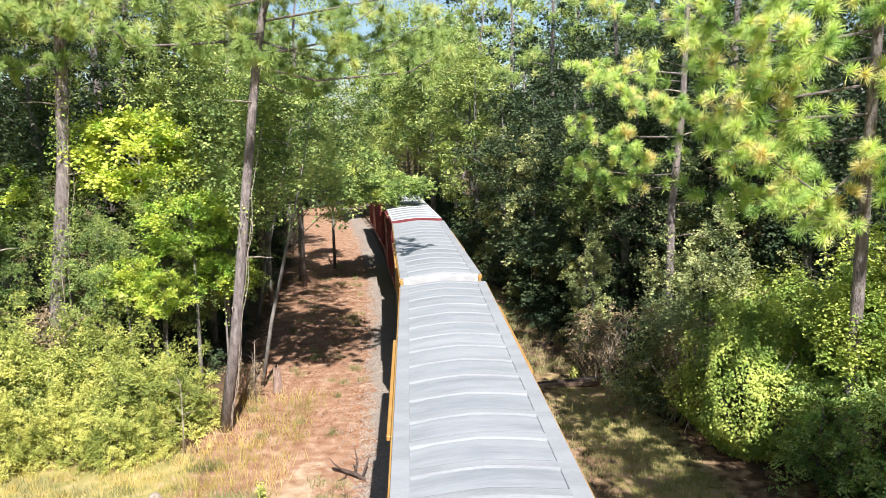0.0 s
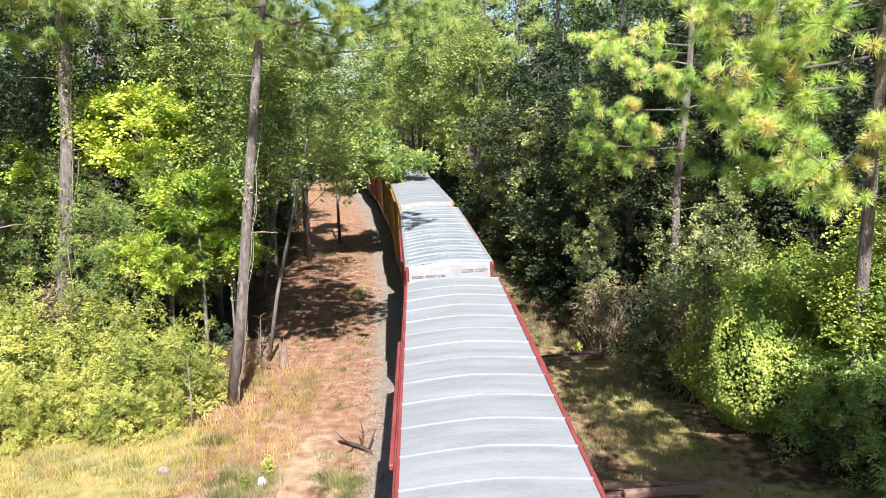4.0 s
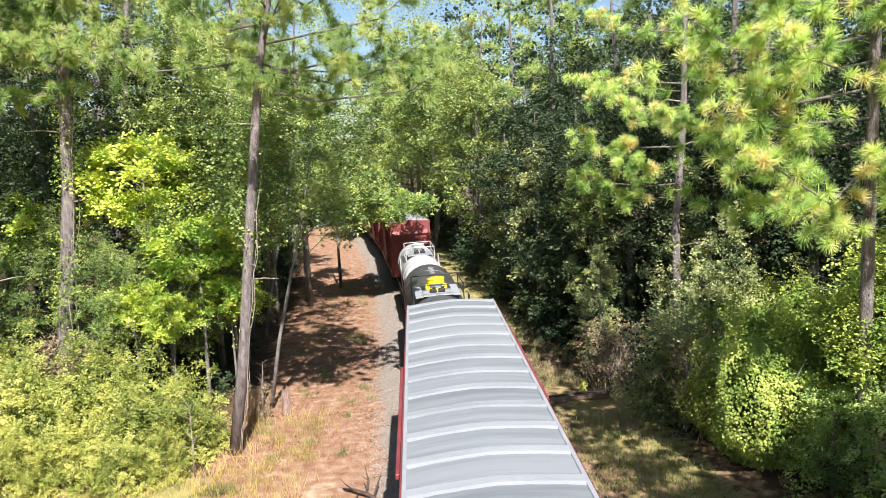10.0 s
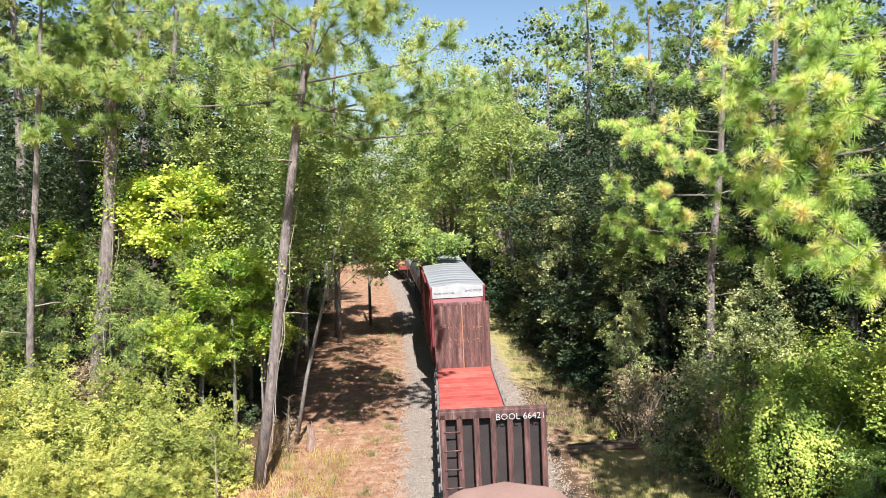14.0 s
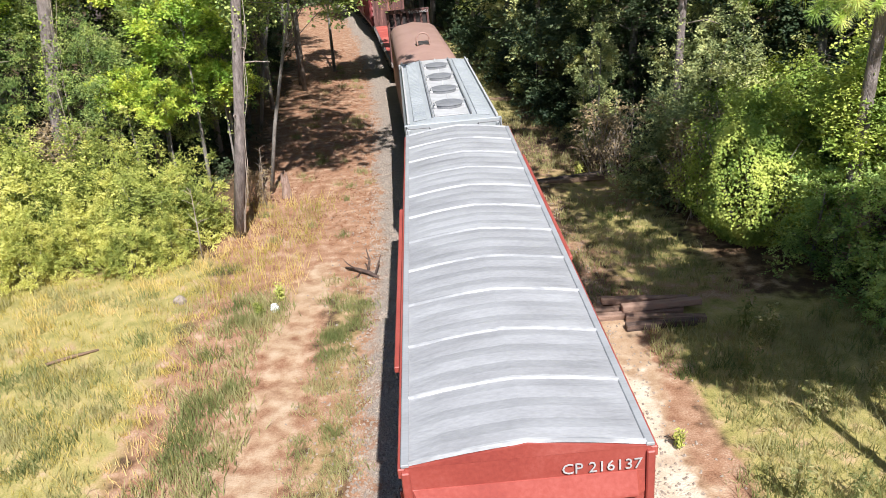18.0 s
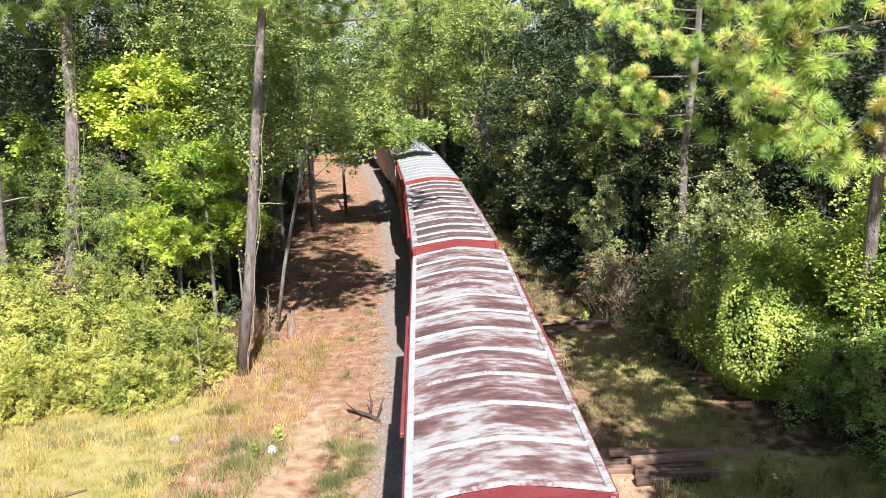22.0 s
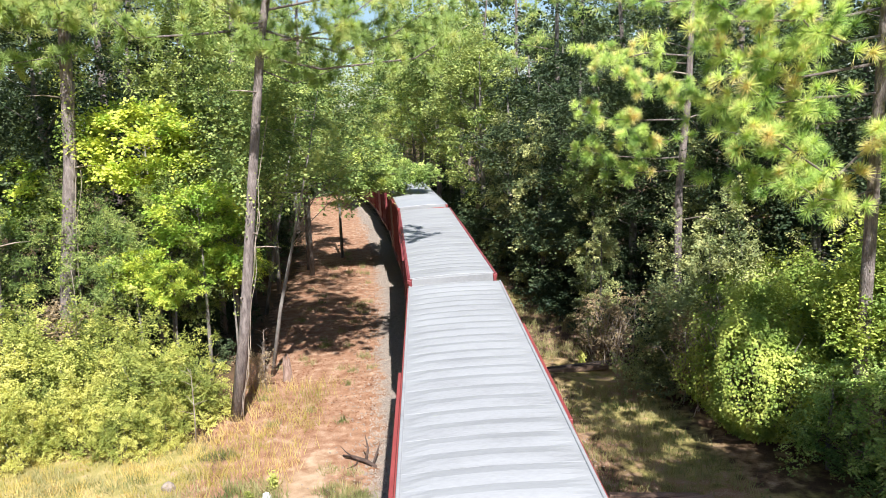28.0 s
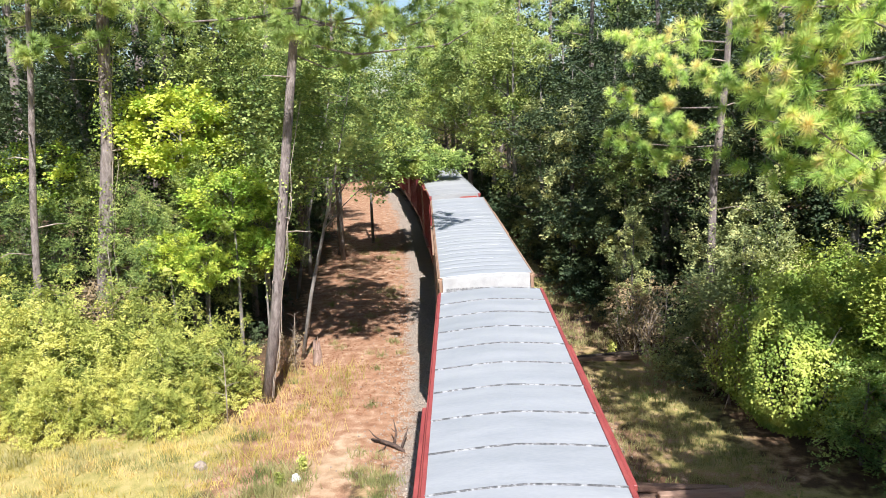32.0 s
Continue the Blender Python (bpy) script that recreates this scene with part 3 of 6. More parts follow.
def fold_rib(half, mat):
    """A pressed rib of a car end: a sheet that slopes outwards and turns sharply back below."""
    prof = [(0.01, 0.17), (-0.012, 0.165), (-0.115, -0.10), (-0.12, -0.125), (-0.1, -0.14), (0.01, -0.15)]
    k = len(prof)
    v = [(x, y * w, z) for x, w in ((-half, 0.25), (-half + 0.1, 1.0), (half - 0.1, 1.0), (half, 0.25)) for y, z in prof]
    f = [(i * k + j, (i + 1) * k + j, (i + 1) * k + (j + 1) % k, i * k + (j + 1) % k) for i in range(3) for j in range(k)]
    return mesh_of("end_rib", v, f + [tuple(range(k)), tuple(range(4 * k - 1, 3 * k - 1, -1))], mat)


def boxcar(near, far, height, paint, panel_mat, seam_mat, label, panels=13, waves=1, amp=0.03, seam=(0.09, 0.035), edge_mat=None, edge=0.12, end_top=None, end_top_h=0.62, door_y=0.0, door_w=3.2, marks=(), peak=0.11, ribs=6, rib_mat=None, plate=None, chevron=None, rib_at=None):
    car, length = start_car("boxcar", near, far, label, "boxcar")
    W, z0, eave = 2.94, 1.05, height - 0.06
    hw = W / 2
    # shell: sides, floor and ends in one pressed body
    part("body", shared(("body", round(length, 2), height, paint.name), lambda: to_mesh("body", box(W - 0.1, length, eave - z0), paint)), car, (0, 0, (z0 + eave) / 2))
    running_gear(car, length)
    # roof sheets and seams
    pitch = (length - 0.1) / panels
    inner = W - 2 * edge
    pm = shared(("panel", round(pitch, 3), peak, amp, waves, panel_mat.name, edge), lambda: roof_panel(inner, pitch, peak, amp, waves, panel_mat))
    sm = shared(("seam", peak, seam, seam_mat.name, edge), lambda: seam_mesh(inner + 0.02, peak, seam[0], seam[1], seam_mat))
    for i in range(panels):
        part("roof_panel", pm, car, (0, (i + 0.5) * pitch - (length - 0.1) / 2, eave + 0.015))
    for i in range(panels + 1):
        part("roof_seam", sm, car, (0, min(max(i * pitch - (length - 0.1) / 2, seam[0] / 2 - length / 2), length / 2 - seam[0] / 2), eave + 0.015))
    if chevron:
        # pressed V ridges on every sheet, one bold and one faint
        for skew, wide, mat in ((chevron * pitch, 0.05, seam_mat), (-0.6 * chevron * pitch, 0.03, panel_mat)):
            cm = shared(("chevron", round(skew, 3), peak, mat.name, edge), lambda: seam_mesh(inner - 0.02, peak, wide, 0.035 + amp, mat, skew))
            for i in range(panels):
                part("roof_ridge", cm, car, (0, (i + 0.5) * pitch - (length - 0.1) / 2, eave + 0.015))
    em = edge_mat or seam_mat
    eb = shared(("eave", round(length, 2), edge, em.name), lambda: to_mesh("eave_strip", box(edge, length, 0.05, 0.01), em))
    tp = shared(("top_plate", round(length, 2), paint.name), lambda: to_mesh("top_plate", box(0.09, length, 0.14, 0.012), paint))
    for s in (-1, 1):
        part("eave_strip", eb, car, (s * (hw - edge / 2), 0, eave + 0.012))
        part("top_plate", tp, car, (s * (hw - 0.005), 0, eave - 0.09), "painted side plate below the eave")
        part("side_sill", shared(("side_sill", round(length, 2), paint.name), lambda: to_mesh("side_sill", box(0.1, length, 0.26, 0.012), paint)), car, (s * (hw - 0.02), 0, z0 + 0.1))
    # side posts and sliding doors with their tracks
    post = shared(("post", height, paint.name), lambda: to_mesh("side_post", box(0.06, 0.11, eave - z0 - 0.5, 0.012), paint))
    door = shared(("door", height, paint.name, door_w), lambda: to_mesh("door", box(0.07, door_w, eave - z0 - 0.45, 0.012), paint))
    door_rib = shared(("door_rib", paint.name, door_w), lambda: to_mesh("door_rib", box(0.05, door_w - 0.1, 0.07, 0.01), paint))
    rail = shared(("door_track", paint.name, door_w), lambda: to_mesh("door_track", box(0.16, door_w * 2, 0.1, 0.012), paint))
    n_post = int(length / 1.25)
    for s in (-1, 1):
        for i in range(n_post + 1):
            y = (i / n_post - 0.5) * (length - 0.4)
            if abs(y - door_y) > door_w / 2 + 0.1:
                part("side_post", post, car, (s * (hw - 0.02), y, (z0 + eave) / 2))
        d = part("door", door, car, pose(s * (hw + 0.03), door_y, (z0 + eave) / 2 - 0.02, 0, 0, 0 if s > 0 else 180))
        for k in range(6):
            part("door_rib", door_rib, d, (0.05, 0, (k - 2.5) * 0.55))
        part("door_track", rail, car, (s * (hw + 0.05), door_y - (door_w / 2 if s < 0 else -door_w / 2), eave - 0.17))
        part("door_track", rail, car, (s * (hw + 0.05), door_y - (door_w / 2 if s < 0 else -door_w / 2), z0 + 0.2))
    # ends: pressed ribs, corner posts, top band
    rm = rib_mat or paint
    rib = shared(("end_rib", rm.name), lambda: fold_rib(hw - 0.11, rm))
    cp = shared(("corner_post", height, paint.name), lambda: to_mesh("corner_post", box(0.1, 0.1, eave - z0 - 0.04, 0.015), paint))
    gable = shared(("gable", peak, paint.name if end_top is None else end_top.name), lambda: mesh_of("gable", [(-hw + .05, 0, 0), (hw - .05, 0, 0), (hw - .05, .05, 0), (-hw + .05, .05, 0), (0, 0, peak + .02), (0, .05, peak + .02)], [(0, 1, 4), (2, 3, 5), (0, 4, 5, 3), (1, 2, 5, 4)], end_top or paint))
    for e in (-1, 1):
        y = e * length / 2
        for s in (-1, 1):
            part("corner_post", cp, car, (s * (hw - 0.05), y, (z0 + eave) / 2 - 0.03))
        top = eave - (end_top_h + 0.2 if end_top else 0.48)
        part("gable", gable, car, pose(0, y + e * 0.005, eave - 0.005, 0, 0, 0 if e < 0 else 180))
        if end_top:
            part("end_band", shared(("end_band", end_top.name, end_top_h), lambda: to_mesh("end_band", box(W - 0.22, 0.03, end_top_h, 0.006), end_top)), car, (0, y + e * 0.02, eave - end_top_h / 2), "white painted top band of the car end")
        zs = np.linspace(top - 0.02, z0 + 0.35, ribs)
        if rib_at:
            zs = [eave - rib_at[0] - rib_at[1] * k for k in range(rib_at[2])]
        for z in zs:
            part("end_rib", rib, car, pose(0, y, float(z), 0, 0, 0 if e < 0 else 180))
    ladder(car, -hw - 0.03, -length / 2 + 0.4, z0 + 0.1, eave - 0.5, paint, 90)
    ladder(car, hw + 0.03, length / 2 - 0.4, z0 + 0.1, eave - 0.5, paint, 90)
    ladder(car, hw - 0.35, -length / 2 - 0.2, z0 + 0.1, eave - 1.6, paint)
    wheel_b = shared("brake_wheel", lambda: to_mesh("brake_wheel", merge(*[rod([(0, 0, 0), (0.26 * math.cos(a), 0, 0.26 * math.sin(a))], [0.015, 0.012], 5) for a in np.arange(0, 6.28, 1.2566)], *[rod([(0.26 * math.cos(a), 0, 0.26 * math.sin(a)), (0.26 * math.cos(a + 0.524), 0, 0.26 * math.sin(a + 0.524))], [0.016, 0.016], 5) for a in np.arange(0, 6.28, 0.5236)]), BLACK))
    part("brake_wheel", wheel_b, car, (-0.75, -length / 2 - 0.2, z0 + 1.5))
    if plate:
        part("number_panel", (box(0.98, 0.012, 0.27, 0.004), plate), car, (hw - 0.68, -length / 2 - 0.04, eave - 0.27), "red painted panel")
    for words, size, x, dz, mat in marks:
        lettering(words, size, mat, car, pose(x, -length / 2 - (0.05 if plate or end_top else 0.03), eave - dz, 90), "lettering", "stencilled lettering on the car end")
    return car


def tube_along(profile, y0, y1, mat, name, ends=0.0, steps=1):
    """A body of constant cross section (x, z) from y0 to y1; ends: how far the domed ends bulge."""
    ys = [y0, y1] if not ends else [y0] + [y0 + ends * (1 - math.cos(a)) for a in (0.5, 0.9, 1.25, 1.5708)] + [y1 - ends * (1 - math.cos(a)) for a in (1.5708, 1.25, 0.9, 0.5)] + [y1]
    ks = [1, 1] if not ends else [0.03] + [math.sin(a) for a in (0.5, 0.9, 1.25, 1.5708)] + [math.sin(a) for a in (1.5708, 1.25, 0.9, 0.5)] + [0.03]
    zc = sum(p[1] for p in profile) / len(profile)
    k = len(profile)
    v = [(x * s, y, zc + (z - zc) * s) for y, s in zip(ys, ks) for x, z in profile]
    f = [(i * k + j, i * k + (j + 1) % k, (i + 1) * k + (j + 1) % k, (i + 1) * k + j) for i in range(len(ys) - 1) for j in range(k)]
    f += [tuple(range(k - 1, -1, -1)), tuple(range(len(v) - k, len(v)))]
    return mesh_of(name, v, f, mat, bool(ends))


def tank_car(near, far, shell_mat, label, dome_mat, dome_label, marks, rail_mat, dome_y, stain=None, R=1.42):
    car, length = start_car("tank_car", near, far, label, "tank car")
    running_gear(car, length)
    zc = 2.62
    circle = [(R * math.cos(a), zc + R * math.sin(a)) for a in np.linspace(0, math.tau, 41)[:-1]]
    part("shell", tube_along(circle, -length / 2 + 0.7, length / 2 - 0.7, shell_mat, "shell", 0.55), car)
    band = lambda: to_mesh("band", rod([(R * 1.006 * math.cos(a), 0, R * 1.006 * math.sin(a)) for a in np.linspace(0, math.tau, 41)], [0.02] * 41, 6), shell_mat)
    for y in (-length / 4 - 0.5, length / 4 + 0.5):
        part("band", shared(("band", shell_mat.name, R), band), car, (0, y, zc))
    top = zc + R
    if stain:
        part("stain_patch", tube_along([(0.86 * math.cos(a), zc + (R + 0.005) * math.sin(math.acos(max(-1, min(1, 0.86 * math.cos(a) / R))))) for a in np.linspace(0, math.pi, 9)] + [(-0.8, zc + 0.6), (0.8, zc + 0.6)], dome_y - 0.7, dome_y - 0.25, stain, "stain_patch"), car, None, "rust-orange stain beside the dome")
    # dome, with its collar, lugs and dark labels
    dome = part("dome", (merge(rod([(0, 0, 0), (0, 0, 0.06)], [0.46, 0.46], 24), rod([(0, 0, 0.05), (0, 0, 0.42), (0, 0, 0.47)], [0.40, 0.40, 0.37], 24)), dome_mat), car, (0, dome_y, top - 0.05), dome_label)
    part("lid", (rod([(0, 0, 0), (0, 0, 0.04), (0, 0, 0.06)], [0.415, 0.415, 0.36], 24), dome_mat), dome, (0, 0, 0.46))
    for a in (200, 340):
        part("lug", (box(0.1, 0.14, 0.22, 0.02), dome_mat), dome, (0.46 * math.cos(radians(a)), 0.46 * math.sin(radians(a)), 0.14))
    part("placard", tube_along([(0.406 * math.cos(a), 0.406 * math.sin(a)) for a in np.linspace(3.9, 5.5, 9)] + [(0.4 * math.cos(a), 0.4 * math.sin(a)) for a in np.linspace(5.5, 3.9, 9)], 0.0, 0.17, INK, "placard"), dome, pose(0, 0, 0.12, 90) @ pose(0, 0, 0, 0, 0, 0) @ Matrix.Scale(-1, 4, (0, 0, 1)), "dark warning label with white bars")
    for k in range(2):
        part("label_bar", (box(0.26, 0.006, 0.02), WHITE), dome, (0.02, -0.408, 0.17 + 0.06 * k))
    # working platform, walkway boards and hand rails
    for s in (-1, 1):
        part("walk_board", (merge(box(0.34, 2.5, 0.04), *[moved(box(0.3, 0.03, 0.012), Matrix.Translation((0, -1.15 + 0.115 * k, 0.024))) for k in range(21)]), GALV), car, (s * (R - 0.6), dome_y - 0.45, top - 0.06))
    part("platform", (box(1.3, 1.3, 0.04, 0.01), GALV), car, (0, dome_y - 1.1, top - 0.02), "bright metal platform")
    for s in (-1, 1):
        part("valve_box", (merge(box(0.3, 0.28, 0.16, 0.04), moved(box(0.12, 0.12, 0.1, 0.03), Matrix.Translation((0.05, 0, 0.12)))), BLACK), car, (s * 0.19, dome_y - 1.05, top + 0.08))
    rail_r = 0.026
    loop = lambda pts: (rod(pts, [rail_r] * len(pts), 6), rail_mat)
    y0, y1 = dome_y - 1.75, dome_y + 0.85
    for y in (y0, y1):
        part("hand_rail", loop([(-(R - 0.34), y, top - 0.55), (-(R - 0.34), y, top + 0.38), (0.42 - R, y, top + 0.45), (R - 0.42, y, top + 0.45), ((R - 0.34), y, top + 0.38), ((R - 0.34), y, top - 0.55)]), car, None, "tubular hand rail")
    for s in (-1, 1):
        part("hand_rail", loop([(s * (R - 0.34), y0, top + 0.42), (s * (R - 0.34), y1, top + 0.42)]), car)
        part("hand_rail", loop([(s * (R - 0.34), y0, top), (s * (R - 0.34), y1, top)]), car)
        ladder(car, s * R, dome_y - 0.45, 1.1, top - 0.3, rail_mat, 90)
        part("side_rail", (rod([(s * (R + 0.02), -length / 2 + 0.8, 1.25), (s * (R + 0.02), length / 2 - 0.8, 1.25)], [0.025, 0.025], 6), rail_mat), car)
        part("walkway", (box(0.28, length - 0.6, 0.05, 0.01), BLACK), car, (s * (R - 0.04), 0, 0.98))
    for words, size, x, y, mat in marks:
        # painted along the crown of the shell
        z = zc + math.sqrt(R * R - x * x) + 0.004
        lettering(words, size, mat, car, pose(x, y, z, -math.degrees(math.asin(x / R)), 0, -90), "lettering", "white stencilled lettering along the tank")
    return car


def bulkhead_flat(near, far):
    car, length = start_car("bulkhead_flatcar", near, far, "empty flatcar with red plank deck between two tall steel bulkheads", "flatcar")
    running_gear(car, length + 1.5)
    W = 2.8
    part("deck_frame", (box(W, length + 1.4, 0.2, 0.02), FRAME_GREY), car, (0, 0, 1.12))
    n = 36
    pl = to_mesh("plank", box(W - 0.14, length / n - 0.012, 0.06, 0.006), DECK_RED)
    for i in range(n):
        part("plank", pl, car, (0, (i + 0.5) * length / n - length / 2, 1.25))
    stake = to_mesh("stake_pocket", box(0.1, 0.18, 0.24, 0.015), FRAME_GREY)
    sill = to_mesh("side_sill", box(0.08, length + 1.3, 0.3, 0.01), FRAME_GREY)
    for s in (-1, 1):
        part("side_sill", sill, car, (s * W / 2, 0, 1.15))
        for i in range(14):
            part("stake_pocket", stake, car, (s * (W / 2 + 0.06), (i + 0.5) * length / 14 - length / 2, 1.16))
    H = 3.35
    for e, name in ((1, "far"), (-1, "near")):
        y = e * length / 2
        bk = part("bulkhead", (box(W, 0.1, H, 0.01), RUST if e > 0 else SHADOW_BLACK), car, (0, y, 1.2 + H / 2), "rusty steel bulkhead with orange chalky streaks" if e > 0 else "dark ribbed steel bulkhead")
        post_m = RUST
        if e < 0:
            for i in range(7):
                part("post", (box(0.15, 0.22, H, 0.015), post_m), bk, (-W / 2 + 0.08 + i * (W - 0.16) / 6, -0.14, 0))
            part("top_beam", (box(W + 0.06, 0.3, 0.22, 0.02), post_m), bk, (0, -0.1, H / 2 - 0.05))
            part("mid_beam", (box(W, 0.16, 0.12, 0.015), post_m), bk, (0, -0.1, -0.6))
            lettering("BOOL 66421", 0.24, WHITE, car, pose(0.72, y - 0.265, 1.2 + H - 0.14, 90), "lettering", "white stencilled lettering")
            part("notice_plate", (box(0.26, 0.02, 0.16, 0.004), WHITE), bk, (0.45, -0.26, -1.0), "small white plate")
            for k in range(6):
                part("rung", (rod([(-0.22, 0, 0), (0.22, 0, 0)], [0.016, 0.016], 6), post_m), bk, (-W / 2 + 0.32, -0.27, -1.3 + k * 0.5))
        else:
            part("rust_streak", (box(0.05, 0.008, H - 0.1), RUST_CHALK), bk, (0.02, -0.056, 0), "rusty vertical weld streak")
            for k in range(40):
                x, z = RNG.uniform(-1.05, 1.05), (0.45 if k % 2 else -0.2) + RNG.normal(0, 0.1)
                part("rust_mark", (box(RNG.uniform(0.08, 0.22), 0.008, RNG.uniform(0.012, 0.024)), RUST_CHALK), bk, pose(x, -0.056 - 0.0006 * k, z, 0, RNG.uniform(-75, 75)))
            part("top_beam", (box(W + 0.04, 0.22, 0.14, 0.02), RUST), bk, (0, 0.05, H / 2 - 0.02))
    return car


def round_hopper(near, far):
    car, length = start_car("round_top_hopper_car", near, far, "dusty pink-brown covered car with smooth rounded top and one hoop", "hopper car")
    running_gear(car, length)
    # flat-topped shell with generously rounded shoulders
    prof = [(-1.45, 1.3), (1.45, 1.3), (1.45, 3.6)] + [(1.45 - 0.75 * (1 - math.cos(a)), 3.6 + 0.62 * math.sin(a)) for a in np.linspace(0.2, 1.5708, 7)] + [(0, 4.34)] + [(-1.45 + 0.75 * (1 - math.cos(a)), 3.6 + 0.62 * math.sin(a)) for a in np.linspace(1.5708, 0.2, 7)] + [(-1.45, 3.6)]
    part("shell", tube_along(prof, -length / 2 + 0.3, length / 2 - 0.3, HOPPER_TAN, "shell", 0.5), car)
    y = -101.96 - (near + far) / 2
    h = part("hatch", (merge(box(0.62, 0.5, 0.1, 0.02), moved(box(0.5, 0.36, 0.06, 0.02), Matrix.Translation((0, 0, 0.07)))), BLACK), car, (0, y, 4.36), "dark rectangular roof hatch")
    part("hoop", (rod([(-0.33, 0, 0)] + [(-0.33 * math.cos(a), 0, 0.16 + 0.3 * math.sin(a)) for a in np.linspace(0, math.pi, 11)] + [(0.33, 0, 0)], [0.04] * 13, 8), HOPPER_TAN), h, (0, 0.2, 0.02), "arched guard hoop")
    for s in (-1, 1):
        part("hinge", (box(0.07, 0.42, 0.2, 0.02), HOPPER_TAN), h, (s * 0.3, -0.08, 0.05))
    for s in (-1, 1):
        part("side_sill", (box(0.12, length, 0.3, 0.02), HOPPER_TAN), car, (s * 1.4, 0, 1.15))
    return car


def covered_hopper(near, far):
    car, length = start_car("covered_hopper_car", near, far, "pale grey hopper car with four round hatches on white strip", "hopper car")
    running_gear(car, length)
    W = 3.0
    prof = [(-1.5, 1.9), (1.5, 1.9), (1.5, 4.3), (1.36, 4.52), (0.62, 4.62), (-0.62, 4.62), (-1.36, 4.52), (-1.5, 4.3)]
    part("body", tube_along(prof, -length / 2, length / 2, HOPPER_GREY, "body"), car)
    for e in (-1, 1):
        for s in (-1, 1):
            part("slope_sheet", (moved(box(1.3, 0.08, 2.0), pose(0, 0, 0, e * 38)), HOPPER_GREY), car, (s * 0.7, e * (length / 2 - 0.9), 1.5))
            part("corner_post", (box(0.14, 0.14, 3.2, 0.02), HOPPER_GREY), car, (s * 1.4, e * (length / 2 + 0.12), 2.8))
        part("end_platform", (box(2.8, 0.6, 0.06), HOPPER_GREY), car, (0, e * (length / 2 + 0.2), 1.15))
        part("end_beam", (box(3.0, 0.14, 0.3, 0.02), HOPPER_GREY), car, (0, e * (length / 2 + 0.05), 4.38))
    for b in range(2):
        part("hopper_chute", (rod([(0, 0, 0), (0, 0, 1.1)], [0.3, 1.25], 4), HOPPER_GREY), car, pose(0, (b - 0.5) * length * 0.45, 0.55, 0, 0, 45))
    part("centre_strip", (box(1.06, length - 0.5, 0.03, 0.006), WHITE), car, (0, 0, 4.64), "white roof strip under the hatches")
    for s in (-1, 1):
        part("coaming", (box(0.05, length - 0.4, 0.09, 0.01), LID), car, (s * 0.6, 0, 4.66))
        part("roof_rail", (box(0.07, length + 0.1, 0.08, 0.01), WHITE), car, (s * 1.36, 0, 4.58))
        part("walk_board", (merge(box(0.42, length - 0.4, 0.03), *[moved(box(0.38, 0.02, 0.014), Matrix.Translation((0, -length / 2 + 0.3 + 0.25 * k, 0.02))) for k in range(int((length - 0.6) / 0.25))]), HOPPER_GREY), car, pose(s * 0.98, 0, 4.60, 0, s * 7))
    lid = to_mesh("hatch", merge(rod([(0, 0, 0), (0, 0, 0.09)], [0.48, 0.48], 28), rod([(0, 0, 0.09), (0, 0, 0.12)], [0.5, 0.42], 28)), LID)
    lug = to_mesh("latch", merge(box(0.07, 0.16, 0.1, 0.015), moved(rod([(0, 0, 0.05), (0, 0.06, 0.2)], [0.02, 0.02], 6), Matrix())), WHITE)
    for y in np.linspace(-110.25, -117.02, 4):
        hatch = part("hatch", lid, car, (0, float(y) - (near + far) / 2, 4.66), "round grey hatch lid")
        for a in (90, 210, 330):
            part("latch", lug, hatch, pose(0.5 * math.cos(radians(a)), 0.5 * math.sin(radians(a)), 0.04, 0, 0, a - 90))
    # end frame with its grating, hand rails and lettering, above the near end
    y = -length / 2 - 0.14
    part("grating", (merge(*[moved(box(0.02, 0.02, 0.5), Matrix.Translation((-0.25 + 0.055 * k, 0, 0))) for k in range(10)], *[moved(box(0.56, 0.02, 0.02), Matrix.Translation((0, 0, -0.24 + 0.08 * k))) for k in range(7)]), LID), car, (-0.12, y, 4.05), "dark end grating")
    # Solid dark sheet in place of the shaded hole; nothing is cut open.
    part("end_panel", (box(0.55, 0.03, 0.5), SHADOW_BLACK), car, (-0.12, y + 0.05, 4.05), "dark sheet painted as the shaded opening behind the grating")
    part("end_sheet", (box(2.7, 0.04, 1.5), HOPPER_GREY), car, (0, y + 0.12, 3.6))
    for s in (-1, 1):
        part("hand_rail", (rod([(s * 1.45, y, 4.5), (s * 1.38, y - 0.3, 4.5), (s * 0.75, y - 0.3, 4.5), (s * 0.7, y, 4.3)], [0.022] * 4, 6), LID), car)
        part("hand_rail", (rod([(s * 1.45, y, 4.0), (s * 1.45, y - 0.25, 4.3), (s * 1.45, y, 4.5)], [0.022] * 3, 6), LID), car)
    lettering("NKLX", 0.22, INK, car, pose(0.72, y + 0.09, 4.12, 90), "lettering", "black stencilled lettering")
    lettering("300315", 0.2, INK, car, pose(0.76, y + 0.09, 3.88, 90), "lettering", "black stencilled lettering")
    return car


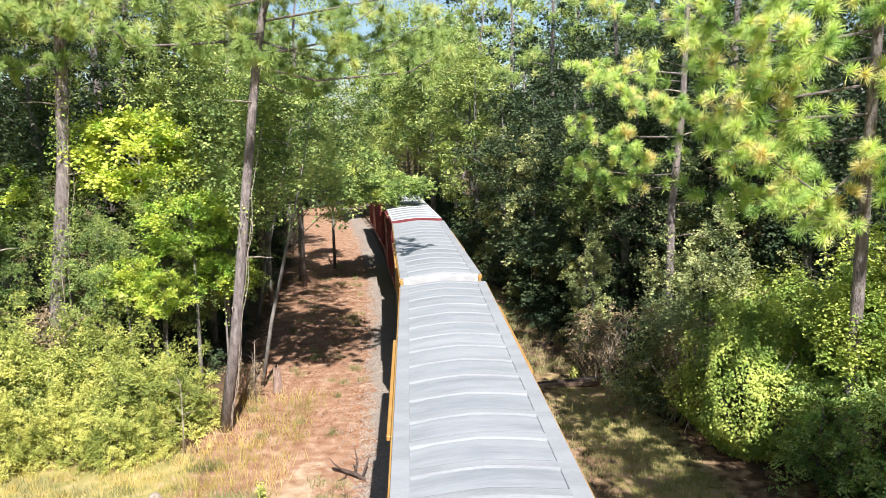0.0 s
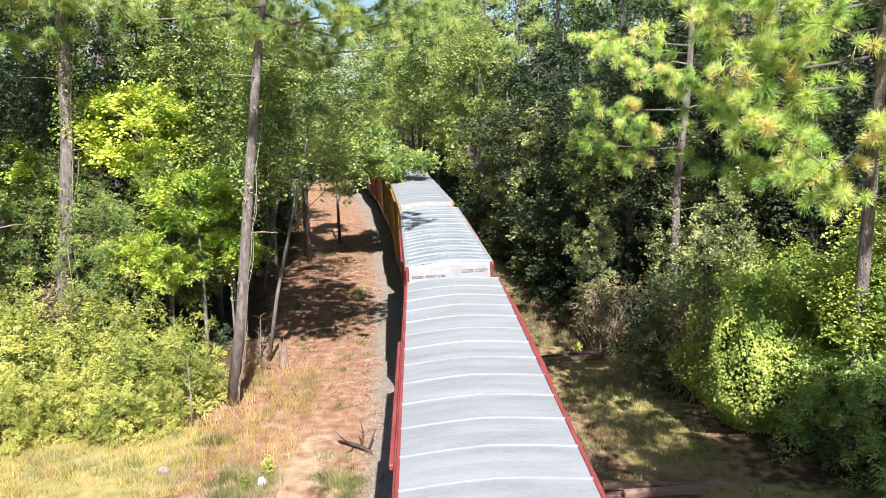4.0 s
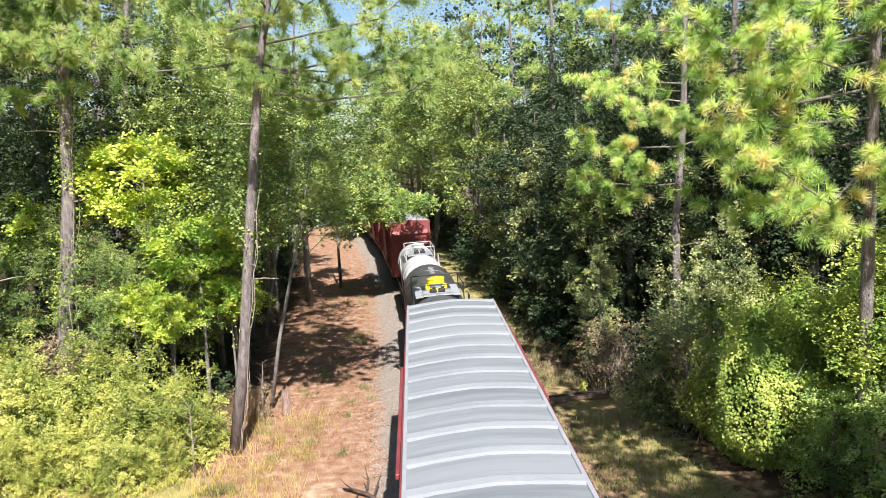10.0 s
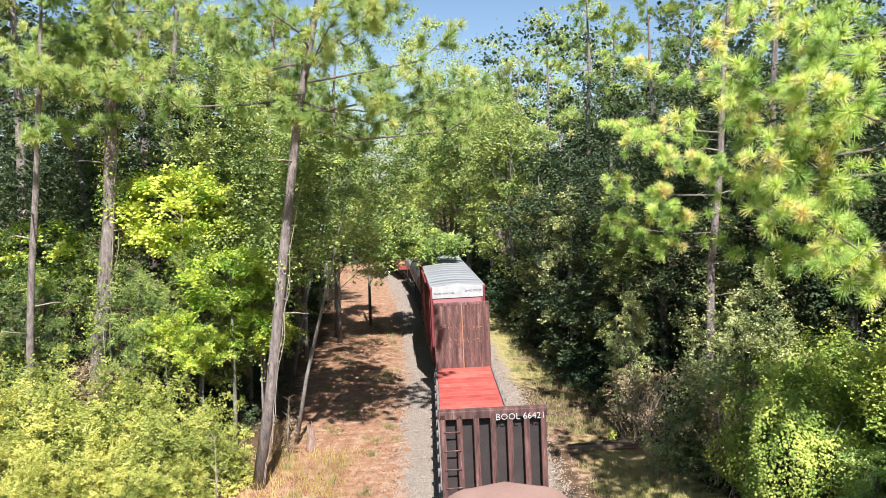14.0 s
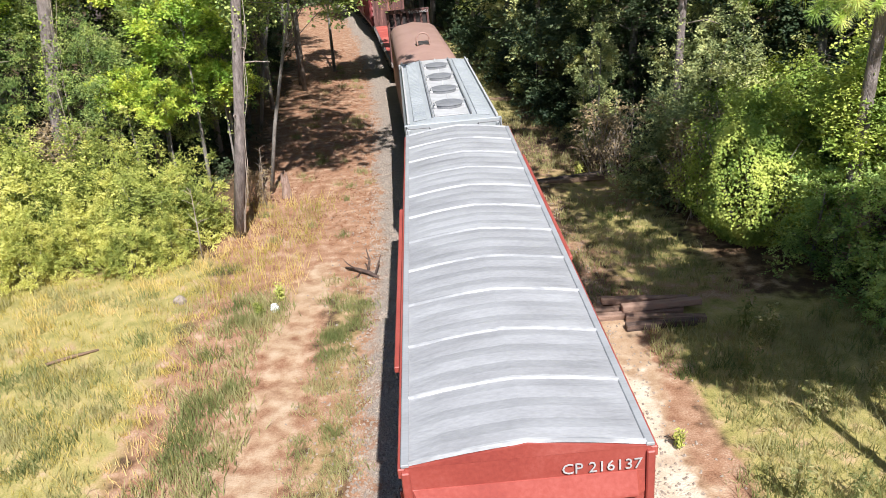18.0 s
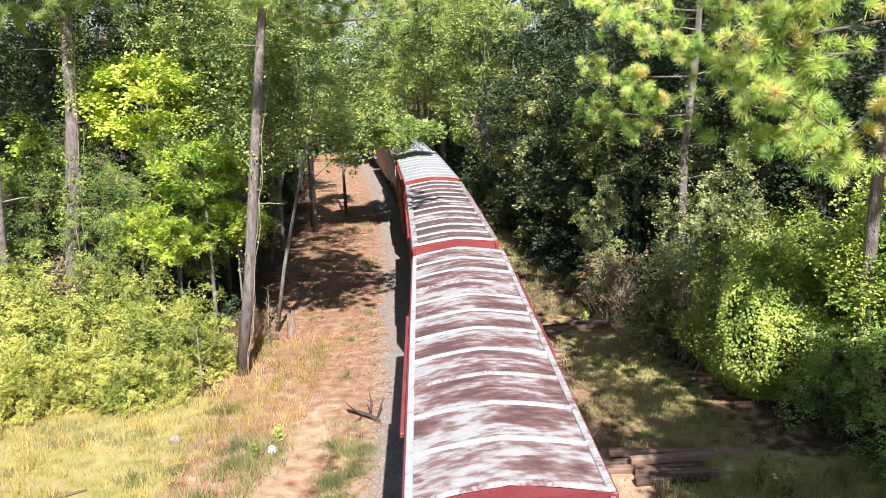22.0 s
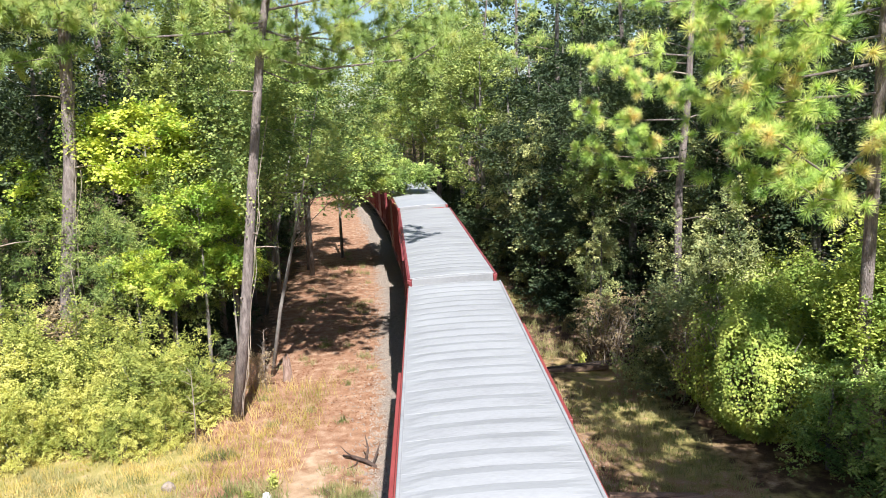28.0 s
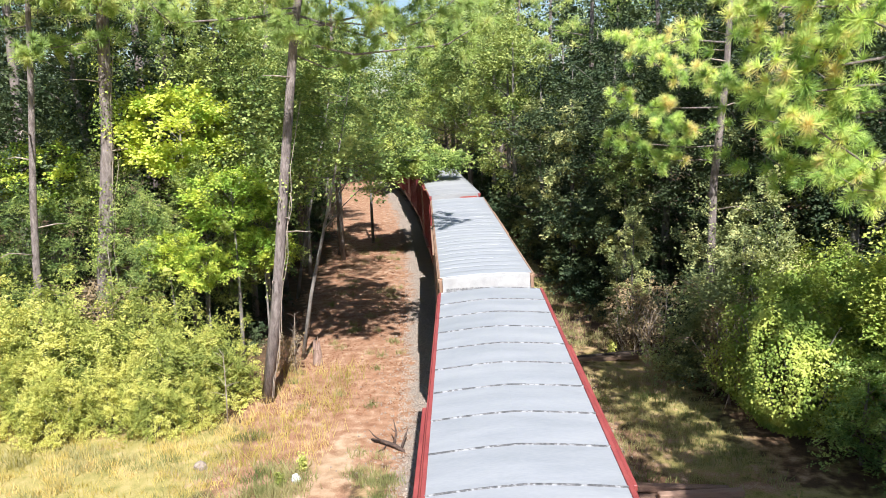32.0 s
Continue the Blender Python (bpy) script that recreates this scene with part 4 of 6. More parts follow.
XH, LH = 5.17, 4.72
EXCESS = lambda x=-0.72, dz=0.36, m=None: ("EXCESS HEIGHT CAR", 0.118, x, dz, m or INK)
boxcar(62.3, 78.6, XH, RED, ROOF_WHITE, WHITE, "red boxcar with chalky white roof")
boxcar(45.0, 61.0, XH, MAROON, GALV, WHITE, "maroon boxcar with grey panelled roof")
boxcar(27.4, 43.6, XH, YELLOW, GALV, ROOF_WHITE, "yellow boxcar with white-edged grey panelled roof", 14, edge=0.3, end_top=WHITE, amp=0.02, seam=(0.42, 0.025))
boxcar(10.2, 26.0, XH, YELLOW, GALV, ROOF_WHITE, "yellow boxcar with white-edged grey panelled roof and white end band", 14, edge=0.3, end_top=WHITE, amp=0.02, seam=(0.42, 0.025), marks=[EXCESS(), ("TBOX 671712", 0.15, 0.84, 0.25, INK)])
boxcar(-5.4, 8.0, XH, MAROON, GALV_STREAK, ROOF_WHITE, "maroon boxcar with streaked silver roof and white end band", 10, waves=1, edge=0.1, end_top=WHITE, amp=0.02, seam=(0.34, 0.04), chevron=0.3, marks=[EXCESS(), ("COER 173274", 0.145, 0.84, 0.25, INK)])
boxcar(-21.3, -7.2, 5.02, RED, ROOF_WHITE, GALV, "dark red boxcar with smooth pale grey-white roof", 13, waves=2, amp=0.012, seam=(0.035, 0.03), edge=0.06, edge_mat=RED, marks=[EXCESS(-0.72, 0.33, INK), ("CNA 405745", 0.15, 0.95, 0.3, INK)], rib_at=(0.76, 0.8, 4))
tank_car(-33.9, -23.5, TANK_WHITE, "soiled white tank car with hand rails round its dome", TANK_WHITE, "white dome", [], TANK_WHITE, 0.1, ORANGE, 1.2)
tank_car(-49.8, -34.4, TANK_BLACK, "satin black tank car with bright yellow valve dome", DOME_YELLOW, "bright yellow valve dome", [("GBRX 716293", 0.37, 0.08, 4.4, WHITE)], BLACK, -0.55)
boxcar(-67.9, -51.3, XH, MAROON, GALV_BAND, ROOF_WHITE, "maroon boxcar with grey and white striped roof and white end band", 14, waves=1, edge=0.08, end_top=WHITE, amp=0.015, seam=(0.48, 0.03), marks=[EXCESS(), ("DWC 795139", 0.15, 0.84, 0.27, INK)])
bulkhead_flat(-88.8, -70.4)
round_hopper(-107.4, -92.5)
covered_hopper(-118.5, -108.3)
boxcar(-134.6, -120.3, LH, RED_BRIGHT, ROOF_GREY, SCUFF, "red boxcar with worn grey roof and white seams", 11, waves=3, amp=0.022, seam=(0.065, 0.035), edge=0.1, edge_mat=ROOF_WHITE, peak=0.17, marks=[("CP 216137", 0.21, 0.85, 0.22, WHITE), ("STEEL WHEELS 36\" 1W CL \"C\"", 0.1, 0.25, 0.62, WHITE), ("NO. 24 BRAKE BEAM", 0.1, 0.2, 0.76, WHITE), ("25\" INTERMEDIATE HOSE", 0.1, 0.25, 0.9, WHITE)])
boxcar(-150.5, -136.2, LH, RED, ROOF_BROWN, WORN_WHITE, "dark red boxcar with bare brown roof panels and white seams", 11, waves=1, amp=0.02, seam=(0.26, 0.04), edge=0.2, peak=0.15)
boxcar(-166.6, -152.1, LH, MAROON, ROOF_FLAKE, WORN_WHITE, "maroon boxcar with flaking white and brown roof", 11, waves=1, amp=0.02, seam=(0.10, 0.05), edge=0.12, peak=0.2)
boxcar(-185.8, -168.5, XH, RED, GALV_BLUE, GALV_BLUE, "red boxcar with pale grey corrugated roof and grey end band", 14, waves=2, amp=0.04, seam=(0.03, 0.004), peak=0.05, edge=0.07, edge_mat=ROOF_WHITE, end_top=ROOF_WHITE, plate=RED_BRIGHT, marks=[("NOKL 601622", 0.15, 0.79, 0.27, WHITE), EXCESS(-0.75, 0.33, INK)])
boxcar(-206.1, -187.5, XH, MAROON, ROOF_WHITE, ROOF_WHITE, "maroon boxcar with chalky white corrugated roof", 15, waves=2, amp=0.03, seam=(0.03, 0.004), peak=0.05, edge=0.07, edge_mat=MAROON, end_top=ROOF_WHITE, end_top_h=0.45)
boxcar(-226.2, -207.3, XH, RED, ROOF_WHITE, ROOF_WHITE, "red boxcar with white corrugated roof and white end band", 16, waves=2, amp=0.04, seam=(0.03, 0.004), peak=0.05, edge=0.06, end_top=ROOF_WHITE, plate=RED_BRIGHT, marks=[("NOKL 601643", 0.15, 0.79, 0.27, WHITE), EXCESS(-0.72, 0.36, INK)])
boxcar(-247.4, -228.3, XH, TAN, GALV_BLUE, GALV_BLUE, "boxcar with cool grey corrugated roof and tan-brown sides", 16, waves=2, amp=0.032, seam=(0.03, 0.004), peak=0.05, edge=0.05, edge_mat=TAN, end_top=WHITE, rib_mat=RED, marks=[EXCESS(-0.7, 0.38, INK)])
boxcar(-268.5, -249.4, XH, RED, GALV_BLUE, RIVET, "red boxcar with grey roof and dark riveted seams", 15, waves=1, amp=0.012, seam=(0.04, 0.02), edge=0.07, edge_mat=RED, end_top=WHITE)


# ---- vegetation ----
def unit(v):
    return v / np.maximum(np.linalg.norm(v, axis=-1, keepdims=True), 1e-6)


def leaf_quads(pos, size, up=0.6, slim=0.36, rng=RNG):
    """A small pointed blade at every place, turned at random but mostly lying to the light."""
    n = len(pos)
    nor = unit(rng.normal(size=(n, 3)) * 0.8 + np.array([0.06, -0.35, up + 0.1]))
    t = unit(np.cross(nor, rng.normal(size=(n, 3))))
    b = np.cross(nor, t)
    s = (size * rng.uniform(0.6, 1.3, n))[:, None]
    return np.stack([pos - t * s * 0.5, pos + b * s * slim, pos + t * s * 0.5, pos - b * s * slim], 1)


def clump_points(centres, radii, per, rng=RNG, flat=0.75):
    """Places of leaves in the outer part of rounded clumps."""
    k = len(centres)
    d = unit(rng.normal(size=(k, per, 3)))
    r = np.abs(rng.normal(0.68, 0.34, (k, per, 1)))
    off = d * r * np.asarray(radii)[:, None, None]
    off[..., 2] *= flat
    return (np.asarray(centres)[:, None] + off).reshape(-1, 3)


def spray_leaves(centres, radii, per, leaf, rng, flat=0.6, rise=0.3, droop=0.25, slim=0.34, row=11):
    """Leaves set in two rows along thin twigs that spread from every clump, each spray lying flat and drooping at its tip."""
    k, m = len(centres), max(3, per // row)
    d = unit(rng.normal(size=(k, m, 3)) * np.array([1, 1, flat]) + np.array([0, 0, rise]))
    ln = np.asarray(radii)[:, None, None] * rng.uniform(0.5, 1.3, (k, m, 1))
    f = np.sqrt(rng.uniform(0.04, 1.0, (k, m, row, 1)))
    p = np.asarray(centres)[:, None, None] + d[:, :, None] * ln[:, :, None] * f
    p[..., 2] -= droop * ln * f[..., 0] ** 2
    side = unit(np.cross(d, np.array([0.05, 0.03, 1.0])))[:, :, None] * np.where(rng.random((k, m, row, 1)) < 0.5, -1, 1)
    p = p + side * leaf * 0.2 + rng.normal(0, leaf * 0.4, p.shape)
    t = unit(side * 0.8 + d[:, :, None] * 0.6 + rng.normal(0, 0.3, p.shape) - np.array([0, 0, 0.2]))
    up = np.cross(side, d[:, :, None])
    up = up * np.sign(up[..., 2:3] + 1e-6)
    nor = unit(up + rng.normal(0, 0.5, p.shape) + np.array([0.05, -0.3, 0.1]))
    b = unit(np.cross(nor, t))
    s = leaf * rng.uniform(0.65, 1.3, (k, m, row, 1))
    return np.stack([p, p + t * s * 0.45 + b * s * slim, p + t * s, p + t * s * 0.45 - b * s * slim], 3).reshape(-1, 4, 3)


def bent(points, jitter, rng):
    return [Vector(p) + Vector(rng.normal(0, jitter, 3)) if 0 < i < len(points) - 1 else Vector(p) for i, p in enumerate(points)]


def broad_tree(name, label, height, radius, base, crown_r, n_clump, per, leaf, mat, bark=None, seed=1, low=0.0, lean=(0, 0), squash=1.0, boughs=(), gap=0.25):
    """A broad-leaved tree: tapered trunk, limbs that reach into the crown, and a crown of leaf clumps with gaps."""
    rng = np.random.default_rng(seed)
    bark = bark or BARK_GREY
    tree = tagged(new(name), label, "tree")
    top = Vector((lean[0], lean[1], height * 0.86))
    pts = bent([Vector((0, 0, -0.3)), top * 0.25, top * 0.5, top * 0.75, top], radius * 0.9, rng)
    part("trunk", to_mesh("trunk", rod(pts, [radius * 1.25, radius, radius * 0.8, radius * 0.5, radius * 0.15], 9), bark, True), tree)
    mid = (height + base) / 2
    half = (height - base) / 2
    d = unit(rng.normal(size=(n_clump, 3)))
    r = rng.uniform(gap, 1.0, (n_clump, 1)) ** 0.5
    c = d * r * np.array([crown_r, crown_r, half])
    taper = 1.0 - 0.35 * np.clip(c[:, 2:3] / half, 0, 1)
    c[:, :2] *= taper
    c += np.array([lean[0] * 0.7, lean[1] * 0.7, mid])
    if low:
        m = rng.random(n_clump) < low
        c[m, 2] = rng.uniform(0.3, base + half * 0.5, m.sum())
        c[m, :2] = unit(rng.normal(size=(m.sum(), 2))) * crown_r * rng.uniform(0.4, 0.95, (m.sum(), 1))
    rad = rng.uniform(0.4, 1.3, n_clump) * crown_r * 0.25
    limb_ids = rng.choice(n_clump, min(11, n_clump), False)
    for i in limb_ids:
        e = Vector(c[i])
        h = min(max(e.z - (Vector((e.x, e.y, 0)).length) * 0.6, height * 0.18), height * 0.8)
        s = top * (h / top.z)
        rr = radius * (0.42 - 0.3 * h / height)
        part("limb", to_mesh("limb", rod(bent([s, s.lerp(e, 0.4), s.lerp(e, 0.75), e], 0.12 * crown_r * 0.4, rng), [rr, rr * 0.7, rr * 0.4, rr * 0.12], 6), bark, True), tree)
    for start, end, n, size in boughs:
        # a long side limb that carries its own sprays of leaves
        s, e = Vector((top.x * start / top.z, top.y * start / top.z, start)), Vector(end)
        p = bent([s, s.lerp(e, 0.35) + Vector((0, 0, 0.5)), s.lerp(e, 0.7) + Vector((0, 0, 0.4)), e], 0.15, rng)
        part("limb", to_mesh("limb", rod(p, [radius * 0.4, radius * 0.28, radius * 0.16, 0.02], 6), bark, True), tree)
        f = rng.uniform(0.5, 1.05, n)[:, None]
        add = np.array(s) * (1 - f) + np.array(e) * f + rng.normal(0, 1, (n, 3)) * np.array([0.5, 0.7, 0.28])
        c, rad = np.concatenate([c, add]), np.concatenate([rad, rng.uniform(0.5, 1.0, n) * size])
    part("crown", raw_mesh("crown", spray_leaves(c, rad * 1.25, per, leaf * 1.15, rng, 0.6 * squash), 4, mat), tree, None, "", "stuff")
    return tree


def needle_tufts(centres, dirs, count, length, width, rng, spread=0.85):
    """Bursts of long needles round every shoot."""
    k = len(centres)
    d = unit(dirs[:, None] * 0.9 + unit(rng.normal(size=(k, count, 3))) * 1.15)
    c = centres[:, None] - dirs[:, None] * rng.uniform(0, 0.12, (k, count, 1))
    ln = length * rng.uniform(0.75, 1.1, (k, count, 1))
    tip = c + d * ln
    tip[..., 2] -= 0.12 * ln[..., 0]
    side = unit(np.cross(d, np.array([0.15, -0.62, 0.77]) + rng.normal(size=(k, count, 3)) * 0.3)) * width
    return np.stack([c - side * 0.5, c + side * 0.5, tip + side * 0.2, tip - side * 0.2], 2).reshape(-1, 4, 3)


def pine(name, label, height, radius, crown_base, reach, limbs, tufts, count, length, width, mat, seed=1, lean=(0, 0), stubs=4, first=None, bark=None, gather=1.0):
    """A tall pine: bare plated trunk, dead stubs, drooping limbs that carry bursts of needles."""
    rng = np.random.default_rng(seed)
    bark = bark or BARK
    tree = tagged(new(name), label, "pine tree")
    top = Vector((lean[0], lean[1], height))
    ks = (0, 0.15, 0.35, 0.55, 0.75, 0.9, 1.0)
    pts = bent([top * k - Vector((0, 0, 0.3 if k == 0 else 0)) for k in ks], radius * 0.3, rng)
    part("trunk", to_mesh("trunk", rod(pts, [radius * f for f in (1.3, 1.0, 0.9, 0.78, 0.55, 0.3, 0.06)], 12), bark, True), tree)
    cs, ds = [], []
    todo = list(first or [])
    for i in range(limbs):
        f = (i + rng.random()) / limbs
        h = crown_base + (height * 0.98 - crown_base) * f
        az = rng.uniform(0, math.tau)
        ln = reach * (1 - 0.62 * f ** 1.5) * rng.uniform(0.6, 1.1)
        todo.append((h, az, ln, rng.uniform(-0.1, 0.35)))
    for h, az, ln, rise in todo:
        s = top * (h / height)
        d = Vector((math.cos(az), math.sin(az), rise))
        e = s + d * ln
        p = bent([s, s + d * ln * 0.35 - Vector((0, 0, 0.05 * ln)), s + d * ln * 0.7 - Vector((0, 0, 0.03 * ln)), e + Vector((0, 0, 0.08 * ln))], 0.05 * ln, rng)
        rr = 0.01 + 0.0065 * ln
        part("limb", to_mesh("limb", rod(p, [rr, rr * 0.75, rr * 0.5, rr * 0.2], 6), bark, True), tree)
        n = max(3, int(tufts * ln / reach))
        for j in range(n):
            f = rng.uniform(0.16, 1.0) ** 0.7
            seg = min(int(f * 3), 2)
            q = p[seg].lerp(p[seg + 1], f * 3 - seg)
            off = Vector(rng.normal(0, 1, 3)).normalized() * (0.08 * ln + 0.18) * rng.uniform(0.5, 1.7) * gather
            off.z = off.z * 0.55 + 0.05
            cs.append(q + off)
            ds.append((off.normalized() * 0.7 + d.normalized() * 0.5 + Vector((0, 0, 0.35))).normalized())
    for i in range(stubs):
        h = crown_base * rng.uniform(0.35, 1.0)
        az = rng.uniform(0, math.tau)
        s = top * (h / height)
        ln = rng.uniform(0.5, 1.8)
        part("dead_branch", to_mesh("dead_branch", rod(bent([s, s + Vector((math.cos(az), math.sin(az), 0.12)) * ln * 0.6, s + Vector((math.cos(az), math.sin(az), 0.05)) * ln], 0.06, rng), [0.035, 0.025, 0.008], 5), DEADWOOD, True), tree)
    v = needle_tufts(np.array([tuple(q) for q in cs]), np.array([tuple(q) for q in ds]), count, length, width, rng)
    part("needles", raw_mesh("needles", v, 4, mat), tree, None, "", "stuff")
    return tree


def shrub(name, label, rx, ry, h, n_clump, per, leaf, mat, seed, twig_mat=None, category="shrub", lumps=0.14):
    """A dense bush: many thin stems from the ground and clumps of small leaves over a lumpy mound."""
    rng = np.random.default_rng(seed)
    ob = tagged(new(name), label, category)
    d = unit(rng.normal(size=(n_clump, 3)))
    d[:, 2] = np.abs(d[:, 2])
    lump = 0.72 + 0.34 * np.sin(d[:, :1] * 4 + seed) * np.cos(d[:, 1:2] * 5 + seed * 2)
    c = d * rng.uniform(0.55, 1.0, (n_clump, 1)) * lump * np.array([rx, ry, h])
    c[:, 2] = np.maximum(c[:, 2], 0.15)
    rad = rng.uniform(0.4, 1.3, n_clump) * min(rx, h) * lumps
    for i in rng.choice(n_clump, min(9, n_clump), False):
        e = Vector(c[i])
        part("stem", to_mesh("stem", rod(bent([Vector((e.x * 0.15, e.y * 0.15, -0.15)), e * 0.5, e], 0.12, rng), [0.03, 0.02, 0.006], 5), twig_mat or BARK_GREY, True), ob)
    part("foliage", raw_mesh("foliage", spray_leaves(c, rad * 1.35, per, leaf, rng, 0.9, 0.5, 0.1, 0.34, 14), 4, mat), ob, None, "", "stuff")
    return ob


def vine_mound(name, label, rx, ry, h, n, leaf, mat, seed):
    """A bush wholly smothered by a climbing vine: a lumpy hanging curtain of leaves over hidden stems, tucked in at its foot."""
    rng = np.random.default_rng(seed)
    ob = tagged(new(name), label, "shrub")
    for i in range(9):
        a = i * 0.7
        e = Vector((rx * 0.7 * math.cos(a), ry * 0.7 * math.sin(a), h * (0.55 + 0.3 * math.sin(i * 2.1) ** 2)))
        part("stem", to_mesh("stem", rod(bent([Vector((e.x * 0.2, e.y * 0.2, -0.15)), e * 0.55, e], 0.15, rng), [0.04, 0.028, 0.008], 5), BARK_GREY, True), ob)
    d = unit(rng.normal(size=(n, 3)) * np.array([1, 1, 1.0]))
    d[:, 2] = np.abs(d[:, 2]) * 1.12 - 0.1
    d = unit(d)
    w = np.zeros(n)
    for i in range(17):
        # rounded bulges where the vine heaps up
        ax = unit(rng.normal(size=3) * np.array([1, 1, 0.7]) + np.array([0, -0.2, 0.4]))
        w = np.maximum(w, np.exp((d @ ax - 1) * rng.uniform(9, 30)))
    ripple = np.sin(d[:, 0] * 13 + seed) * np.sin(d[:, 2] * 11 + 1) * np.cos(d[:, 1] * 12)
    r = 0.66 + 0.34 * w + 0.07 * ripple - np.abs(rng.normal(0, 0.06, n)) + (rng.random(n) < 0.1) * rng.uniform(0, 0.12, n)
    tuck = np.clip(0.62 + d[:, 2] * 1.5, 0.55, 1.0)
    p = d * r[:, None] * np.array([rx, ry, h])
    p[:, :2] *= tuck[:, None]
    p[:, 2] = np.maximum(p[:, 2] + 0.08 * h, 0.2 * rng.random(n))
    out = unit(d / np.array([rx, ry, h]))
    nor = unit(out * 0.85 + rng.normal(0, 0.5, (n, 3)) + np.array([0, 0, 0.25]))
    t = unit(np.array([0, 0, -0.9]) + rng.normal(0, 0.55, (n, 3)))
    b = unit(np.cross(nor, t))
    t = np.cross(b, nor)
    s = (leaf * rng.uniform(0.6, 1.3, n))[:, None]
    q = np.stack([p, p + t * s * 0.4 + b * s * 0.42, p + t * s, p + t * s * 0.4 - b * s * 0.42], 1)
    part("foliage", raw_mesh("foliage", q, 4, mat), ob, None, "", "stuff")
    return ob


def place(ob, x, y, turn=0.0, size=1.0, z=None):
    z = float(ground_height(np.array(x), np.array(y))) if z is None else z
    ob.matrix_basis = pose(x, y, z, 0, 0, turn) @ Matrix.Scale(size, 4)
    return ob


def again(ob, x, y, turn, size=1.0):
    lane = x - float(track_x(y))
    if y > 60 and abs(lane) < 5.5:
        # keep the line clear
        x += math.copysign(5.5, lane) - lane
    z = float(ground_height(np.array(x), np.array(y)))
    m = copy_thing(ob, pose(x, y, z, 0, 0, turn))
    m.scale = (size, size, size)
    return m


VEG = np.random.default_rng(21)

# pines along the left edge of the clearing
lean_pine = place(pine("leaning_pine", "tall leaning pine with plated bark, vines on its trunk", 25, 0.19, 12.6, 6.6, 34, 36, 110, 0.34, 0.017, NEEDLE_GREEN, 3, (3.55, 1.0), 6, [(13.6, 0.1, 4.2, 0.12), (14.6, -0.25, 5.6, 0.18), (13.0, -1.4, 3.4, 0.05), (14.2, -2.0, 3.5, 0.1), (12.6, 0.7, 3.4, 0.0)]), -8.15, 26.9)
vine_pine = place(pine("vine_clad_pine", "stout pine with ivy climbing its grey-brown trunk", 27, 0.30, 14.5, 5.0, 28, 30, 84, 0.34, 0.024, NEEDLE_GREEN, 5, (2.6, 0.3), 5, [(14.6, -1.2, 4.0, 0.05), (15.2, -0.4, 4.0, 0.1), (15.0, -2.2, 3.6, 0.1)]), -16.2, 31)
slim_pine = place(pine("slim_pine", "slim straight pine with bare grey trunk", 21, 0.15, 12.5, 3.2, 18, 24, 64, 0.34, 0.026, NEEDLE_GREEN, 6, (2.1, 0), 4), -18.15, 29.0)
far_pine = place(pine("forest_pine", "tall forest pine with high crown", 26, 0.22, 14, 4.2, 24, 24, 26, 0.40, 0.045, NEEDLE_GREEN, 8, (1.7, 0.2), 4), -17.75, 42)
# This pine's needles use the colour with shade painted in.
far_pine_b = place(pine("forest_pine", "tall forest pine with thick dark trunk", 27, 0.27, 13, 4.6, 24, 24, 26, 0.40, 0.045, NEEDLE_SHADED, 9, (0.8, 0.4), 5), -23.5, 38)
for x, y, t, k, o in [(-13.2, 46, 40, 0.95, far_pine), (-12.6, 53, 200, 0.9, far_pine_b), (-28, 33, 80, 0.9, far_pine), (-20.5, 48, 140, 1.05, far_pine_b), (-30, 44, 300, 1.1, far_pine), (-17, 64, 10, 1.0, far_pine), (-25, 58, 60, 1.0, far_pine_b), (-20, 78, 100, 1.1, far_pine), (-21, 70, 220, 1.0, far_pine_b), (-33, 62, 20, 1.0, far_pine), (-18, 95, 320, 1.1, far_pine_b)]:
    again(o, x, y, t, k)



def trunk_vine(tree, height, radius, lean, z0, z1, n, seed, mat):
    """Ivy that climbs a trunk, with a few loose hanging stems."""
    rng = np.random.default_rng(seed)
    z = np.clip(rng.choice(rng.uniform(z0, z1, 9), n) + rng.normal(0, 0.45, n), z0, z1)
    a = rng.uniform(0, math.tau, n)
    r = radius * 1.1 + np.abs(rng.normal(0, 0.22, n)) * (0.4 + 0.6 * np.sin(z * 1.3 + 1) ** 2)
    pos = np.stack([lean[0] * z / height + np.cos(a) * r, lean[1] * z / height + np.sin(a) * r, z], -1)
    part("vine_leaves", raw_mesh("vine_leaves", leaf_quads(pos, np.full(n, 0.1), 0.4, 0.4, rng), 4, mat), tree, None, "climbing green vine", "stuff")
    for i in range(2):
        w = np.cumsum(rng.normal(0, 0.07, 15))
        p = [Vector((lean[0] * h / height + radius * (1.1 + 0.3 * i) + abs(w[j]), lean[1] * h / height - radius, h)) for j, h in enumerate(np.linspace(0.2, z1 * (1.0 - 0.3 * i), 15))]
        part("vine_stem", to_mesh("vine_stem", rod(p, [0.013] * 15, 4), DEADWOOD), tree)


trunk_vine(vine_pine, 27, 0.30, (2.6, 0.3), 3.0, 13.0, 1500, 51, LEAF_VINE)
trunk_vine(lean_pine, 25, 0.19, (3.55, 1.0), 4.0, 11.0, 160, 52, LEAF)

